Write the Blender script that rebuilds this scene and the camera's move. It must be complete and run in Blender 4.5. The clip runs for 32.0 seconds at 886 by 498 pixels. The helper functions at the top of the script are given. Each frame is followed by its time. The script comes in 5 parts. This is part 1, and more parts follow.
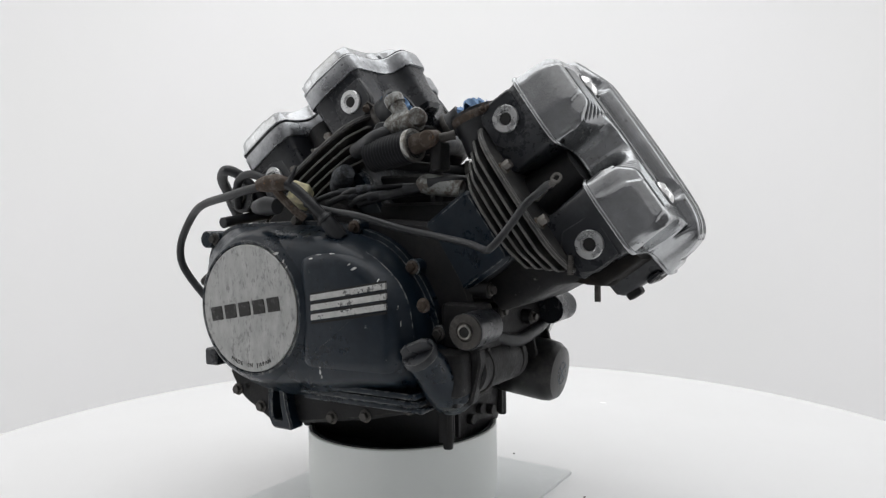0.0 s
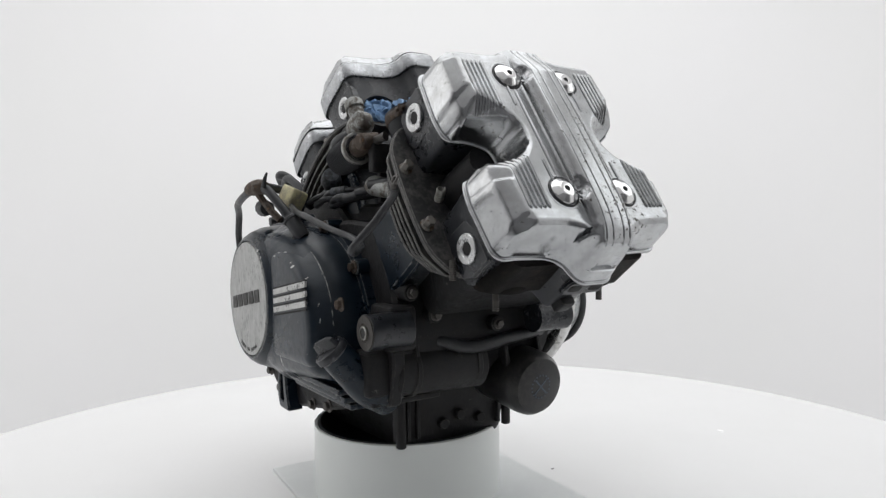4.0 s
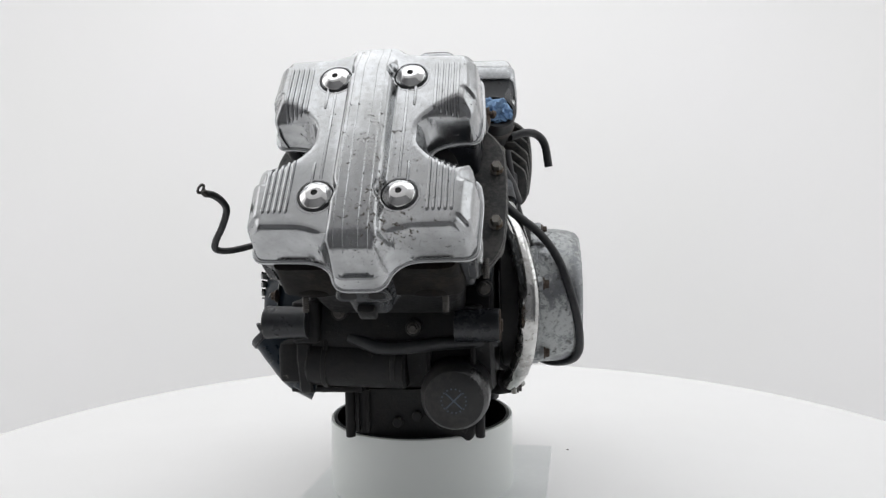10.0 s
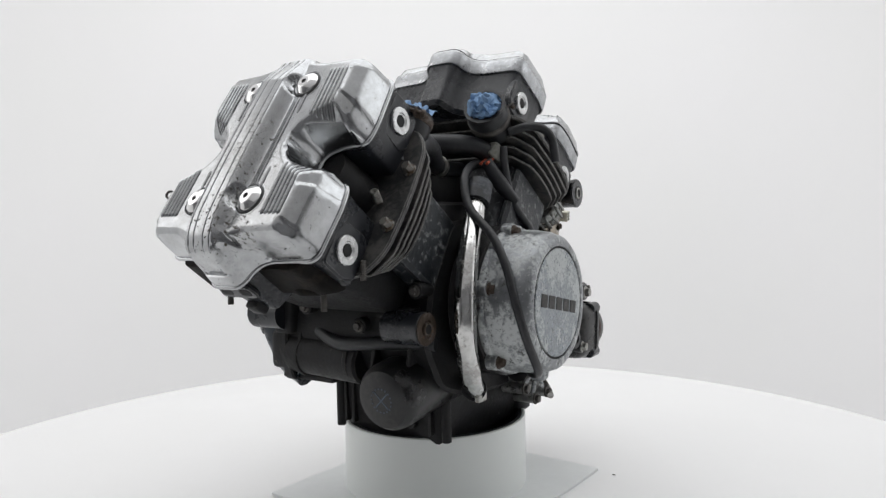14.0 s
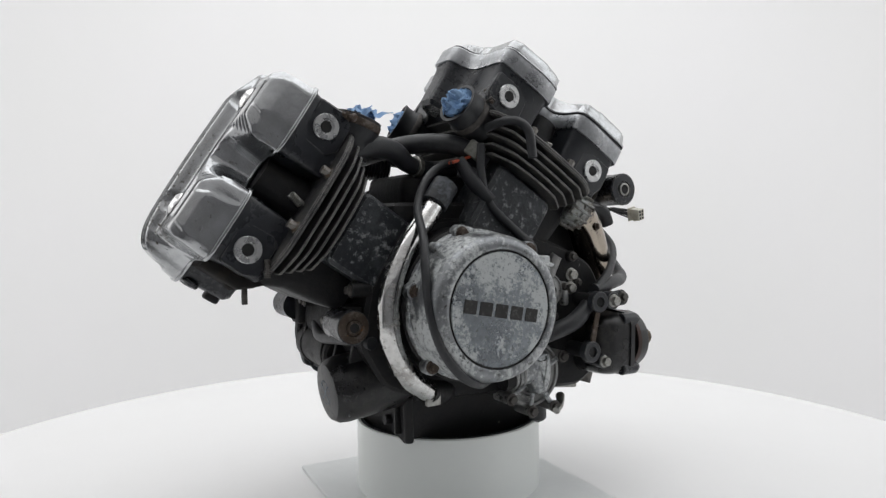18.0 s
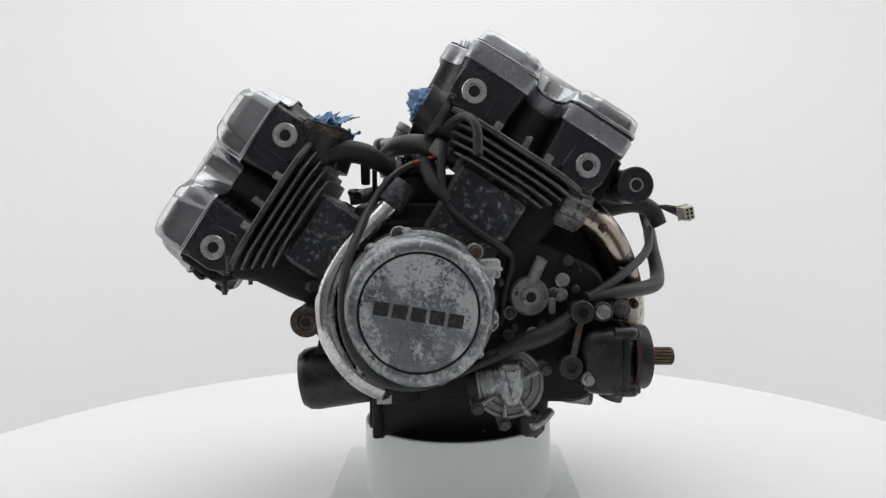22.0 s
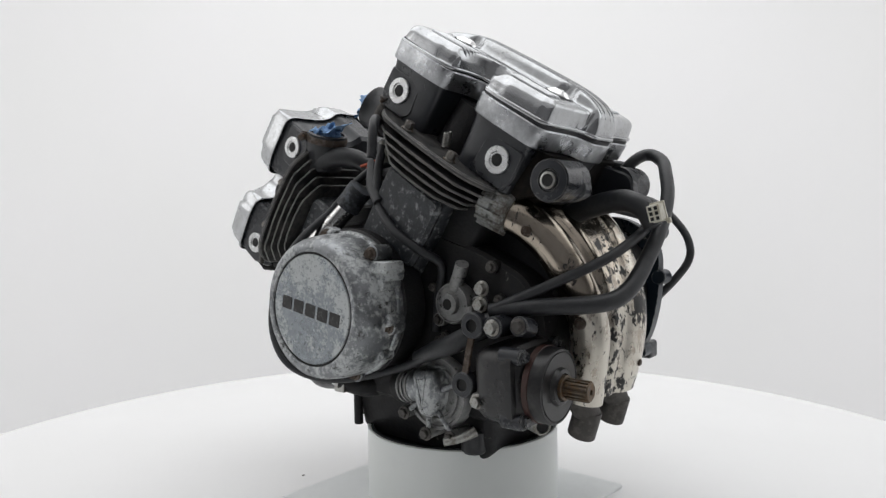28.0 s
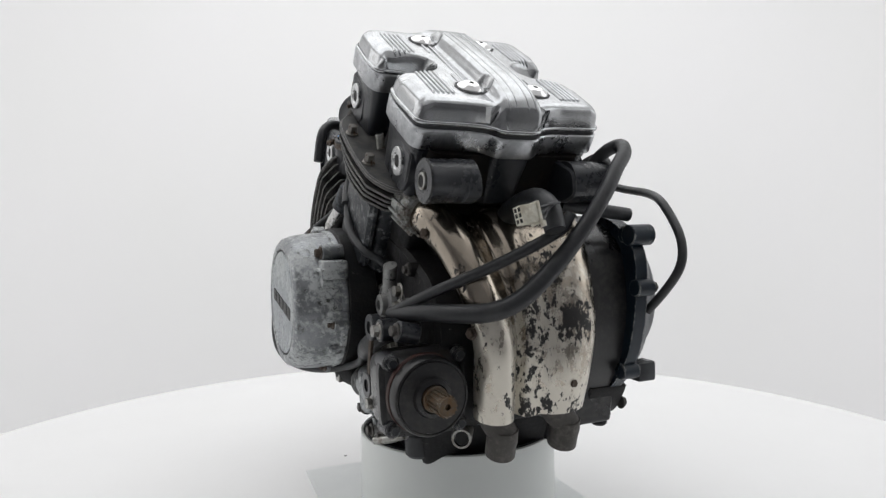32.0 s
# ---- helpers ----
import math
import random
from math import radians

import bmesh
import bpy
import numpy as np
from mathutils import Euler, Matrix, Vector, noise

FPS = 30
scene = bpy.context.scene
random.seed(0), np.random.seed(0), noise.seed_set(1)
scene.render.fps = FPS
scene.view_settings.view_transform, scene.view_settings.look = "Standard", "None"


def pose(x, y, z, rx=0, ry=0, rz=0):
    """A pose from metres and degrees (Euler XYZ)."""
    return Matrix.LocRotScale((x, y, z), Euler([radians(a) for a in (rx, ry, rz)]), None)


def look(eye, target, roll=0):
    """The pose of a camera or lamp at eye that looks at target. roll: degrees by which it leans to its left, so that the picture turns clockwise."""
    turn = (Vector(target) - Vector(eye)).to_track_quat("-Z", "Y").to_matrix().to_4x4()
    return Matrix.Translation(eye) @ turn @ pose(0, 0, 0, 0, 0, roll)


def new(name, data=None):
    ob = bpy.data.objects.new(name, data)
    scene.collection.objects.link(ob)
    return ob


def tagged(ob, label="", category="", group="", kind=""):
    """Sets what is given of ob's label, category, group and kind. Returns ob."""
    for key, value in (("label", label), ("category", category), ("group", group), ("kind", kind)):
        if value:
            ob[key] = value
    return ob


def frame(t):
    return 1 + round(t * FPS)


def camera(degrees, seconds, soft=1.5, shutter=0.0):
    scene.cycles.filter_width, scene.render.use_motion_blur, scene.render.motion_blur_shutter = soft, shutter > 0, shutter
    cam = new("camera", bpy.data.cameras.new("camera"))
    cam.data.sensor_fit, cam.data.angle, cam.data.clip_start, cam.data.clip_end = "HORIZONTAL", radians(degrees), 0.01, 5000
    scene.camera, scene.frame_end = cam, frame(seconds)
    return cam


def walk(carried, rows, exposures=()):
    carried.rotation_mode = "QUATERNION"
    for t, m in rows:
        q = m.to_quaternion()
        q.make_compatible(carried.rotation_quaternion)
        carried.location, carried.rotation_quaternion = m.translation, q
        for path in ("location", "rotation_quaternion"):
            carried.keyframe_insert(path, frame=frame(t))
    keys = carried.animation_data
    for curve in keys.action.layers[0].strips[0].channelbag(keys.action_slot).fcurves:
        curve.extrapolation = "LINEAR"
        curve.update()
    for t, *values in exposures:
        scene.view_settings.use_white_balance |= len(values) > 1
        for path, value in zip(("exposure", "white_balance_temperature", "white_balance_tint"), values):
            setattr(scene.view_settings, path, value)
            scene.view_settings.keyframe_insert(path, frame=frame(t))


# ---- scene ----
from mathutils.bvhtree import BVHTree
from mathutils.geometry import delaunay_2d_cdt

# A motorcycle engine turns on a white turntable before a camera that stands still.
# Engine space: origin on the turntable's axis at its top, x to the engine's left side, -y its front, z up.
cam = camera(65.31, 32.0, soft=1.35)
EYE = Vector((0.0167, -0.84, 0.3319))
TILT = radians(-2.371)
STILL = look(EYE, EYE + Vector((0, math.cos(TILT), math.sin(TILT))), -1.11)
walk(cam, [(0.0, STILL), (32.0, STILL)])


def turn_at(t):
    """Degrees by which the turntable has turned at t seconds; 0 when the engine's front faces the camera."""
    return -math.degrees(0.116508 * (t - 9) + 0.00006556 * (t - 9) ** 2)


# ---- light ----
world = bpy.data.worlds.new("studio")
scene.world = world
world.use_nodes = True
world.node_tree.nodes["Background"].inputs[0].default_value = (0.9, 0.95, 1.0, 1)
world.node_tree.nodes["Background"].inputs[1].default_value = 0.05
scene.view_settings.exposure = 0.21


def softbox(name, where, target, w, h, watts, tint=(1, 1, 1)):
    d = bpy.data.lights.new(name, "AREA")
    d.shape, d.size, d.size_y, d.energy, d.color = "RECTANGLE", w, h, watts, tint
    ob = new(name, d)
    ob.matrix_world = look(Vector(where), Vector(target))
    return ob


softbox("softbox_top", (0.0, 0.35, 1.85), (0.0, 0.35, 0), 2.2, 1.9, 13.6, (0.98, 0.99, 1.0))
softbox("softbox_side", (1.75, 0.1, 1.2), (0.3, 0.2, 0.25), 1.0, 1.2, 3, (0.95, 0.985, 1.0))
softbox("softbox_side", (-1.75, 0.1, 1.2), (-0.3, 0.2, 0.25), 1.0, 1.2, 3.2, (1.0, 0.985, 0.97))


# ---- materials ----
def material(name, base, rough=0.5, metal=0.0, second=None, scale=60.0, low=0.45, high=0.6, grain=0.15,
             bump=0.15, bump_scale=400.0, rough2=None, metal2=None, third=None, scale3=25.0, low3=0.6, high3=0.66,
             stretch=(1, 1, 1), detail=6.0, rough3=0.7, metal3=0.0, glow=0.0, fine=0.0, wear_glint=None, wear_glint_amount=0.5, radius=0.0012, spots=(), gloss=0.5):
    """A surface of base colour with grain, patches of a second colour, scattered marks of a third and edges lightened
    as wear or as painted glints, in object space.
    fine: breaks the patches up at this smaller scale. spots: (layer, centre, radius, amount), more or less of a layer
    there."""
    m = bpy.data.materials.new(name)
    m.use_nodes = True
    nt = m.node_tree
    n, l = nt.nodes, nt.links
    b = n["Principled BSDF"]
    tc = n.new("ShaderNodeTexCoord")
    mp = n.new("ShaderNodeMapping")
    mp.inputs["Scale"].default_value = stretch
    l.new(tc.outputs["Object"], mp.inputs[0])

    def noise_node(sc, det=detail, rg=0.6):
        t = n.new("ShaderNodeTexNoise")
        t.inputs["Scale"].default_value, t.inputs["Detail"].default_value, t.inputs["Roughness"].default_value = sc, det, rg
        l.new(mp.outputs[0], t.inputs["Vector"])
        return t.outputs["Fac"]

    def maths(kind, x, y):
        q = n.new("ShaderNodeMath")
        q.operation = kind
        for i, v in enumerate((x, y)):
            if isinstance(v, (int, float)):
                q.inputs[i].default_value = v
            else:
                l.new(v, q.inputs[i])
        return q.outputs[0]

    def ramp(src, x, y, lo=0.0, hi=1.0):
        r = n.new("ShaderNodeMapRange")
        for k, v in zip(("From Min", "From Max", "To Min", "To Max"), (x, y, lo, hi)):
            r.inputs[k].default_value = v
        l.new(src, r.inputs["Value"])
        return r.outputs["Result"]

    def mix(fac, x, y, kind="RGBA"):
        q = n.new("ShaderNodeMix")
        q.data_type = kind
        ins = [i for i in q.inputs if i.type == (kind if kind == "RGBA" else "VALUE")][-2:]
        for s, v in zip(ins, (x, y)):
            if isinstance(v, (tuple, float, int)):
                s.default_value = v if kind == "FLOAT" else (*v[:3], 1)
            else:
                l.new(v, s)
        l.new(fac, q.inputs[0])
        return [o for o in q.outputs if o.type == (kind if kind == "RGBA" else "VALUE")][0]

    dark = tuple(c * (1 - grain) for c in base)
    light = tuple(min(1, c * (1 + grain)) for c in base)
    col = mix(ramp(noise_node(bump_scale * 0.35), 0.3, 0.7), dark, light)
    rgh, met = ramp(noise_node(scale * 0.6), 0.3, 0.7, rough * 0.8, min(1, rough * 1.25)), float(metal)

    def layer(f, colour, r, mt):
        nonlocal col, rgh, met
        col = mix(f, col, colour)
        rgh = mix(f, rgh, float(r), "FLOAT")
        if not (isinstance(met, float) and met == mt):
            met = mix(f, met, float(mt), "FLOAT")

    def with_spots(src, which):
        for k, centre, rad, amount in spots:
            if k == which:
                far = n.new("ShaderNodeVectorMath")
                far.operation = "DISTANCE"
                l.new(tc.outputs["Object"], far.inputs[0])
                far.inputs[1].default_value = centre
                src = maths("ADD", src, ramp(far.outputs["Value"], rad, rad * 0.35, 0.0, amount))
        return src

    if second:
        src = noise_node(scale)
        if fine:
            src = maths("ADD", maths("MULTIPLY", src, 0.55), maths("MULTIPLY", noise_node(fine, 4.0, 0.7), 0.45))
        layer(ramp(with_spots(src, 2), low, high), second, rough2 if rough2 is not None else rough, metal2 if metal2 is not None else metal)
    if third:
        layer(ramp(with_spots(noise_node(scale3, 9.0, 0.7), 3), low3, high3), third, rough3, metal3)
    if wear_glint:
        bv = n.new("ShaderNodeBevel")
        bv.samples = 4
        bv.inputs["Radius"].default_value = radius
        ge = n.new("ShaderNodeNewGeometry")
        dt = n.new("ShaderNodeVectorMath")
        dt.operation = "DOT_PRODUCT"
        l.new(bv.outputs[0], dt.inputs[0])
        l.new(ge.outputs["Normal"], dt.inputs[1])
        edge = ramp(dt.outputs["Value"], 0.985, 0.90)
        layer(maths("MULTIPLY", edge, ramp(noise_node(130.0), 0.62 - wear_glint_amount * 0.3, 0.72 - wear_glint_amount * 0.2)), wear_glint, 0.55, 0.4)
    b.inputs["Specular IOR Level"].default_value = gloss
    l.new(col, b.inputs["Base Color"])
    l.new(rgh, b.inputs["Roughness"])
    if isinstance(met, float):
        b.inputs["Metallic"].default_value = met
    else:
        l.new(met, b.inputs["Metallic"])
    # emission added to a surface that is no lamp
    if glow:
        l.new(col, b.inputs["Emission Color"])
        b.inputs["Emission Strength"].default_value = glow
    if bump:
        bp = n.new("ShaderNodeBump")
        bp.inputs["Strength"].default_value, bp.inputs["Distance"].default_value = bump, 0.001
        l.new(noise_node(bump_scale), bp.inputs["Height"])
        l.new(bp.outputs[0], b.inputs["Normal"])
    return m


BLACK = material("black_engine_paint", (0.0200, 0.0220, 0.0265), 0.27, gloss=0.5, second=(0.034, 0.037, 0.042), scale=26, fine=170, low=0.515, high=0.61, rough2=0.6, third=(0.19, 0.19, 0.18), scale3=95, low3=0.665, high3=0.70, bump=0.22, bump_scale=260, wear_glint=(0.20, 0.20, 0.19), wear_glint_amount=0.75)
GREASE = material("greasy_black_casting", (0.0170, 0.0170, 0.0182), 0.48, gloss=0.24, second=(0.0260, 0.0250, 0.0250), scale=30, fine=180, low=0.49, high=0.61, rough2=0.7, third=(0.15, 0.145, 0.135), scale3=75, low3=0.655, high3=0.70, bump=0.6, bump_scale=240, wear_glint=(0.12, 0.115, 0.105), wear_glint_amount=0.6)
FINBLACK = material("dusty_black_fins", (0.020, 0.0205, 0.022), 0.45, second=(0.095, 0.092, 0.087), scale=45, fine=210, low=0.45, high=0.58, rough2=0.8, bump=0.4, bump_scale=260, wear_glint=(0.32, 0.315, 0.30), wear_glint_amount=1.15, radius=0.0016)
JUG = material("corroded_black_casting", (0.011, 0.014, 0.018), 0.38, second=(0.050, 0.055, 0.061), scale=34, fine=190, low=0.47, high=0.62, rough2=0.7, third=(0.27, 0.28, 0.285), scale3=120, low3=0.555, high3=0.67, bump=0.8, bump_scale=240, wear_glint=(0.28, 0.28, 0.27), wear_glint_amount=0.7, spots=((3, (0.10, 0.085, 0.345), 0.06, 0.03), (3, (0.10, -0.10, 0.30), 0.05, 0.03), (3, (-0.11, -0.10, 0.30), 0.14, -0.035)))
NAVY = material("navy_engine_paint", (0.0045, 0.0110, 0.0195), 0.27, gloss=0.38, second=(0.012, 0.020, 0.030), scale=16, fine=130, low=0.46, high=0.62, rough2=0.48, third=(0.16, 0.17, 0.175), scale3=80, low3=0.685, high3=0.72, bump=0.16, bump_scale=200, wear_glint=(0.42, 0.42, 0.41), wear_glint_amount=0.62, radius=0.0022)
ALU = material("worn_polished_aluminium", (0.455, 0.465, 0.475), 0.18, 1.0, second=(0.385, 0.39, 0.39), scale=26, fine=200, low=0.46, high=0.66, rough2=0.28, metal2=1.0, third=(0.10, 0.09, 0.075), scale3=230, low3=0.63, high3=0.69, bump=0.10, bump_scale=170, metal3=0.3, spots=((2, (-0.010, -0.292, 0.370), 0.055, 0.08), (2, (-0.020, -0.262, 0.415), 0.05, 0.05), (2, (0.03, -0.285, 0.335), 0.05, 0.07), (3, (0.008, -0.3055, 0.3385), 0.05, 0.085), (3, (0.003, -0.273, 0.395), 0.06, 0.05), (3, (-0.07, -0.24, 0.40), 0.05, 0.03)))
ALUBAND = material("cast_aluminium_band", (0.47, 0.48, 0.495), 0.26, 1.0, second=(0.38, 0.39, 0.40), scale=40, fine=200, rough2=0.5, bump=0.15)
CORRODED = material("oxidised_aluminium", (0.245, 0.255, 0.265), 0.34, 0.9, second=(0.56, 0.58, 0.58), scale=26, fine=210, low=0.475, high=0.555, rough2=0.75, metal2=0.25, third=(0.075, 0.075, 0.072), scale3=110, low3=0.575, high3=0.64, bump=0.5, bump_scale=260, detail=9.0)
CASTGREY = material("dull_grey_casting", (0.25, 0.252, 0.25), 0.42, 0.6, second=(0.37, 0.37, 0.36), scale=40, fine=200, low=0.47, high=0.58, rough2=0.7, third=(0.03, 0.03, 0.03), scale3=90, low3=0.58, high3=0.64, bump=0.4, bump_scale=260, wear_glint=(0.4, 0.4, 0.39), wear_glint_amount=0.6)
PLATE_MOTTLED = material("mottled_aluminium_plate", (0.27, 0.295, 0.315), 0.28, 0.9, second=(0.54, 0.565, 0.565), scale=38, fine=320, low=0.475, high=0.545, rough2=0.8, metal2=0.15, third=(0.17, 0.185, 0.19), scale3=210, low3=0.57, high3=0.62, bump=0.2, bump_scale=400, detail=4.0, spots=((2, (0.177, -0.020, 0.207), 0.042, -0.09), (2, (0.177, -0.015, 0.285), 0.05, 0.025)))
PLATE_SCRATCHED = material("scratched_silver_plate", (0.45, 0.455, 0.445), 0.45, 0.7, second=(0.26, 0.26, 0.255), scale=150, fine=480, low=0.52, high=0.62, rough2=0.6, metal2=0.5, stretch=(1, 1, 0.45), bump=0.25, bump_scale=300)
STRIPE = material("scratched_silver_stripe", (0.55, 0.55, 0.54), 0.45, 0.7, second=(0.10, 0.10, 0.10), scale=120, fine=320, low=0.55, high=0.60, bump=0.2)
CHROME = material("chrome", (0.80, 0.80, 0.80), 0.06, 1.0, second=(0.72, 0.72, 0.71), scale=20, rough2=0.12, metal2=1.0, grain=0.03, bump=0.03)
CHROME_OLD = material("pitted_chrome", (0.60, 0.60, 0.59), 0.09, 1.0, second=(0.42, 0.41, 0.395), scale=30, fine=190, low=0.49, high=0.58, rough2=0.38, metal2=1.0, third=(0.16, 0.13, 0.10), scale3=90, low3=0.66, high3=0.71, bump=0.06)
SHIELD = material("flaking_heat_shield", (0.37, 0.325, 0.27), 0.17, 1.0, second=(0.63, 0.595, 0.525), scale=16, fine=130, low=0.49, high=0.60, rough2=0.33, metal2=0.70, third=(0.014, 0.013, 0.013), scale3=125, low3=0.612, high3=0.632, stretch=(1, 1, 0.6), bump=0.2, bump_scale=160, rough3=0.5, spots=((3, (-0.037, 0.254, 0.238), 0.026, 0.17), (3, (-0.003, 0.245, 0.280), 0.05, 0.075), (3, (-0.001, 0.24, 0.168), 0.03, 0.06), (2, (0.06, 0.18, 0.35), 0.12, -0.20), (2, (0.0, 0.24, 0.17), 0.11, 0.13), (3, (0.088, 0.188, 0.328), 0.022, 0.06), (3, (0.0, 0.24, 0.235), 0.035, 0.06), (3, (0.012, 0.236, 0.200), 0.028, 0.09), (3, (0.0, 0.238, 0.155), 0.024, 0.11), (3, (-0.040, 0.245, 0.160), 0.018, 0.09), (3, (0.030, 0.245, 0.170), 0.016, 0.07), (3, (-0.012, 0.232, 0.312), 0.03, 0.12)))
STEEL = material("zinc_steel", (0.42, 0.42, 0.40), 0.34, 1.0, second=(0.24, 0.225, 0.20), scale=90, fine=300, rough2=0.55, metal2=0.9)
WASHER = material("turned_aluminium", (0.62, 0.63, 0.63), 0.22, 0.9, second=(0.60, 0.60, 0.60), scale=60, fine=300, rough2=0.45, metal2=0.9, bump=0.08)
RUST = material("rusty_steel", (0.075, 0.055, 0.042), 0.7, 0.4, second=(0.15, 0.13, 0.115), scale=80, fine=260, low=0.48, high=0.6, third=(0.19, 0.10, 0.045), scale3=120, low3=0.60, high3=0.67, bump=0.5)
BOLTGREY = material("weathered_bolt", (0.22, 0.21, 0.195), 0.45, 0.8, second=(0.12, 0.085, 0.055), scale=120, fine=300, low=0.5, high=0.58, rough2=0.7, metal2=0.4, bump=0.2)
REDSEAL = material("red_brown_gasket", (0.045, 0.016, 0.012), 0.6, second=(0.04, 0.02, 0.015), scale=80, bump=0.1)
NECK = material("weathered_pale_casting", (0.30, 0.31, 0.30), 0.42, 0.5, second=(0.13, 0.115, 0.10), scale=45, fine=220, low=0.46, high=0.56, rough2=0.7, third=(0.085, 0.045, 0.03), scale3=55, low3=0.60, high3=0.68, bump=0.4, bump_scale=260)
BOOT = material("dusty_rubber_boot", (0.014, 0.016, 0.019), 0.5, second=(0.10, 0.11, 0.125), scale=36, fine=160, low=0.49, high=0.58, rough2=0.8, bump=0.3)
BRASSY = material("rust_stained_spline", (0.12, 0.095, 0.07), 0.5, 0.75, second=(0.15, 0.085, 0.04), scale=60, fine=300, bump=0.3, wear_glint=(0.32, 0.29, 0.25))
DULLSTEEL = material("dull_dark_steel", (0.085, 0.080, 0.075), 0.55, 0.6, second=(0.15, 0.14, 0.13), scale=40, fine=220, low=0.48, high=0.6, rough2=0.7, third=(0.13, 0.075, 0.04), scale3=70, low3=0.63, high3=0.70, bump=0.4, bump_scale=260)
RUBBER = material("black_rubber", (0.021, 0.0225, 0.0255), 0.42, second=(0.038, 0.039, 0.041), scale=45, fine=220, low=0.5, high=0.62, rough2=0.65, bump=0.25, bump_scale=260)
SOOT = material("sooty_brown_casting", (0.0085, 0.0075, 0.0070), 0.7, gloss=0.15, second=(0.020, 0.015, 0.011), scale=40, fine=200, low=0.5, high=0.62, bump=0.5, bump_scale=240)
# pale ridge edges paint in the gloss highlights of the ribs
RIBBED = material("ribbed_rubber_glints", (0.016, 0.017, 0.020), 0.38, second=(0.035, 0.036, 0.039), scale=45, fine=220, low=0.5, high=0.62, bump=0.1, wear_glint=(0.11, 0.112, 0.118), wear_glint_amount=1.3, radius=0.0010)
# flat black fill that paints the shade inside sockets, bores and grooves
HOLE_SHADE = material("black_recess_shade", (0.008, 0.008, 0.008), 0.7, bump=0)
LETTERING = material("dark_lettering", (0.024, 0.023, 0.022), 0.55, second=(0.07, 0.07, 0.068), scale=200, low=0.55, high=0.65, bump=0.05)
IVORY = material("ivory_plastic", (0.72, 0.67, 0.42), 0.45, second=(0.45, 0.41, 0.29), scale=60, fine=200, bump=0.05)
WHITEPL = material("off_white_plastic", (0.66, 0.64, 0.55), 0.4, second=(0.46, 0.42, 0.33), scale=80, fine=240, bump=0.05)
GREYPL = material("grey_green_plastic", (0.26, 0.265, 0.235), 0.5, second=(0.15, 0.15, 0.13), scale=50, fine=200, bump=0.1)
ORANGE = material("orange_wire", (0.40, 0.07, 0.03), 0.5, bump=0)
RAG = material("blue_paper_towel", (0.20, 0.34, 0.56), 0.85, second=(0.28, 0.43, 0.64), scale=50, low=0.4, high=0.65, bump=0.6, bump_scale=180)
FILTER = material("black_filter_enamel", (0.010, 0.010, 0.011), 0.30, second=(0.036, 0.034, 0.032), scale=18, fine=160, low=0.49, high=0.61, rough2=0.55, bump=0.1)
FILTERMARK = material("faded_blue_print", (0.085, 0.115, 0.15), 0.5, bump=0)
STANDWHITE = material("white_pvc", (0.84, 0.87, 0.85), 0.34, second=(0.78, 0.81, 0.79), scale=7, low=0.4, high=0.75, third=(0.30, 0.32, 0.31), scale3=26, low3=0.755, high3=0.77, bump=0.04, bump_scale=80, grain=0.02)
BOARD = material("grey_white_board", (0.78, 0.80, 0.80), 0.5, second=(0.75, 0.77, 0.77), scale=8, bump=0.05, grain=0.02)
TABLE = material("white_turntable_laminate", (0.89, 0.89, 0.89), 0.22, second=(0.88, 0.88, 0.877), scale=5, low=0.4, high=0.7, third=(0.3, 0.29, 0.28), scale3=55, low3=0.79, high3=0.80, bump=0.0, grain=0.004)
# cloth of a light tent; its emission is added to even the walls and fill
WALL = material("glowing_backdrop_fabric", (0.80, 0.795, 0.80), 0.9, second=(0.79, 0.79, 0.785), scale=1.3, low=0.35, high=0.7, bump=0.0, grain=0.005, glow=0.27)
STUDIO = material("dim_studio_wall", (0.46, 0.46, 0.47), 0.9, second=(0.41, 0.41, 0.42), scale=2, bump=0)


# ---- building helpers ----
def finish(bm, smooth=38):
    bmesh.ops.remove_doubles(bm, verts=bm.verts, dist=1e-6)
    bmesh.ops.recalc_face_normals(bm, faces=bm.faces)
    me = bpy.data.meshes.new("mesh")
    bm.to_mesh(me)
    bm.free()
    for p in me.polygons:
        p.use_smooth = True
    me.set_sharp_from_angle(angle=radians(smooth))
    return me


def part(name, bm, mat, parent, label="", smooth=38):
    """One mesh object under a thing or a part. bm: a bmesh or a finished mesh."""
    me = bm if isinstance(bm, bpy.types.Mesh) else finish(bm, smooth)
    if not me.materials:
        me.materials.append(mat)
    ob = new(name, me)
    ob.parent = parent
    if label:
        tagged(ob, label)
    return ob


def placed(name, me, m, parent, label=""):
    """A piece that shares its mesh with others, at the pose m in its thing's space."""
    ob = new(name, me)
    ob.parent = parent
    ob.matrix_local = m
    if label:
        tagged(ob, label)
    return ob


def thing(name, label, category, group=""):
    return tagged(new(name), label, category, group)


def along(origin, way, spin=0.0):
    """The pose whose z axis points along way."""
    q = Vector(way).normalized().to_track_quat("Z", "Y")
    return Matrix.Translation(origin) @ q.to_matrix().to_4x4() @ Matrix.Rotation(radians(spin), 4, "Z")


def put(bm, verts, m):
    if m is not None:
        for v in verts:
            v.co = m @ v.co


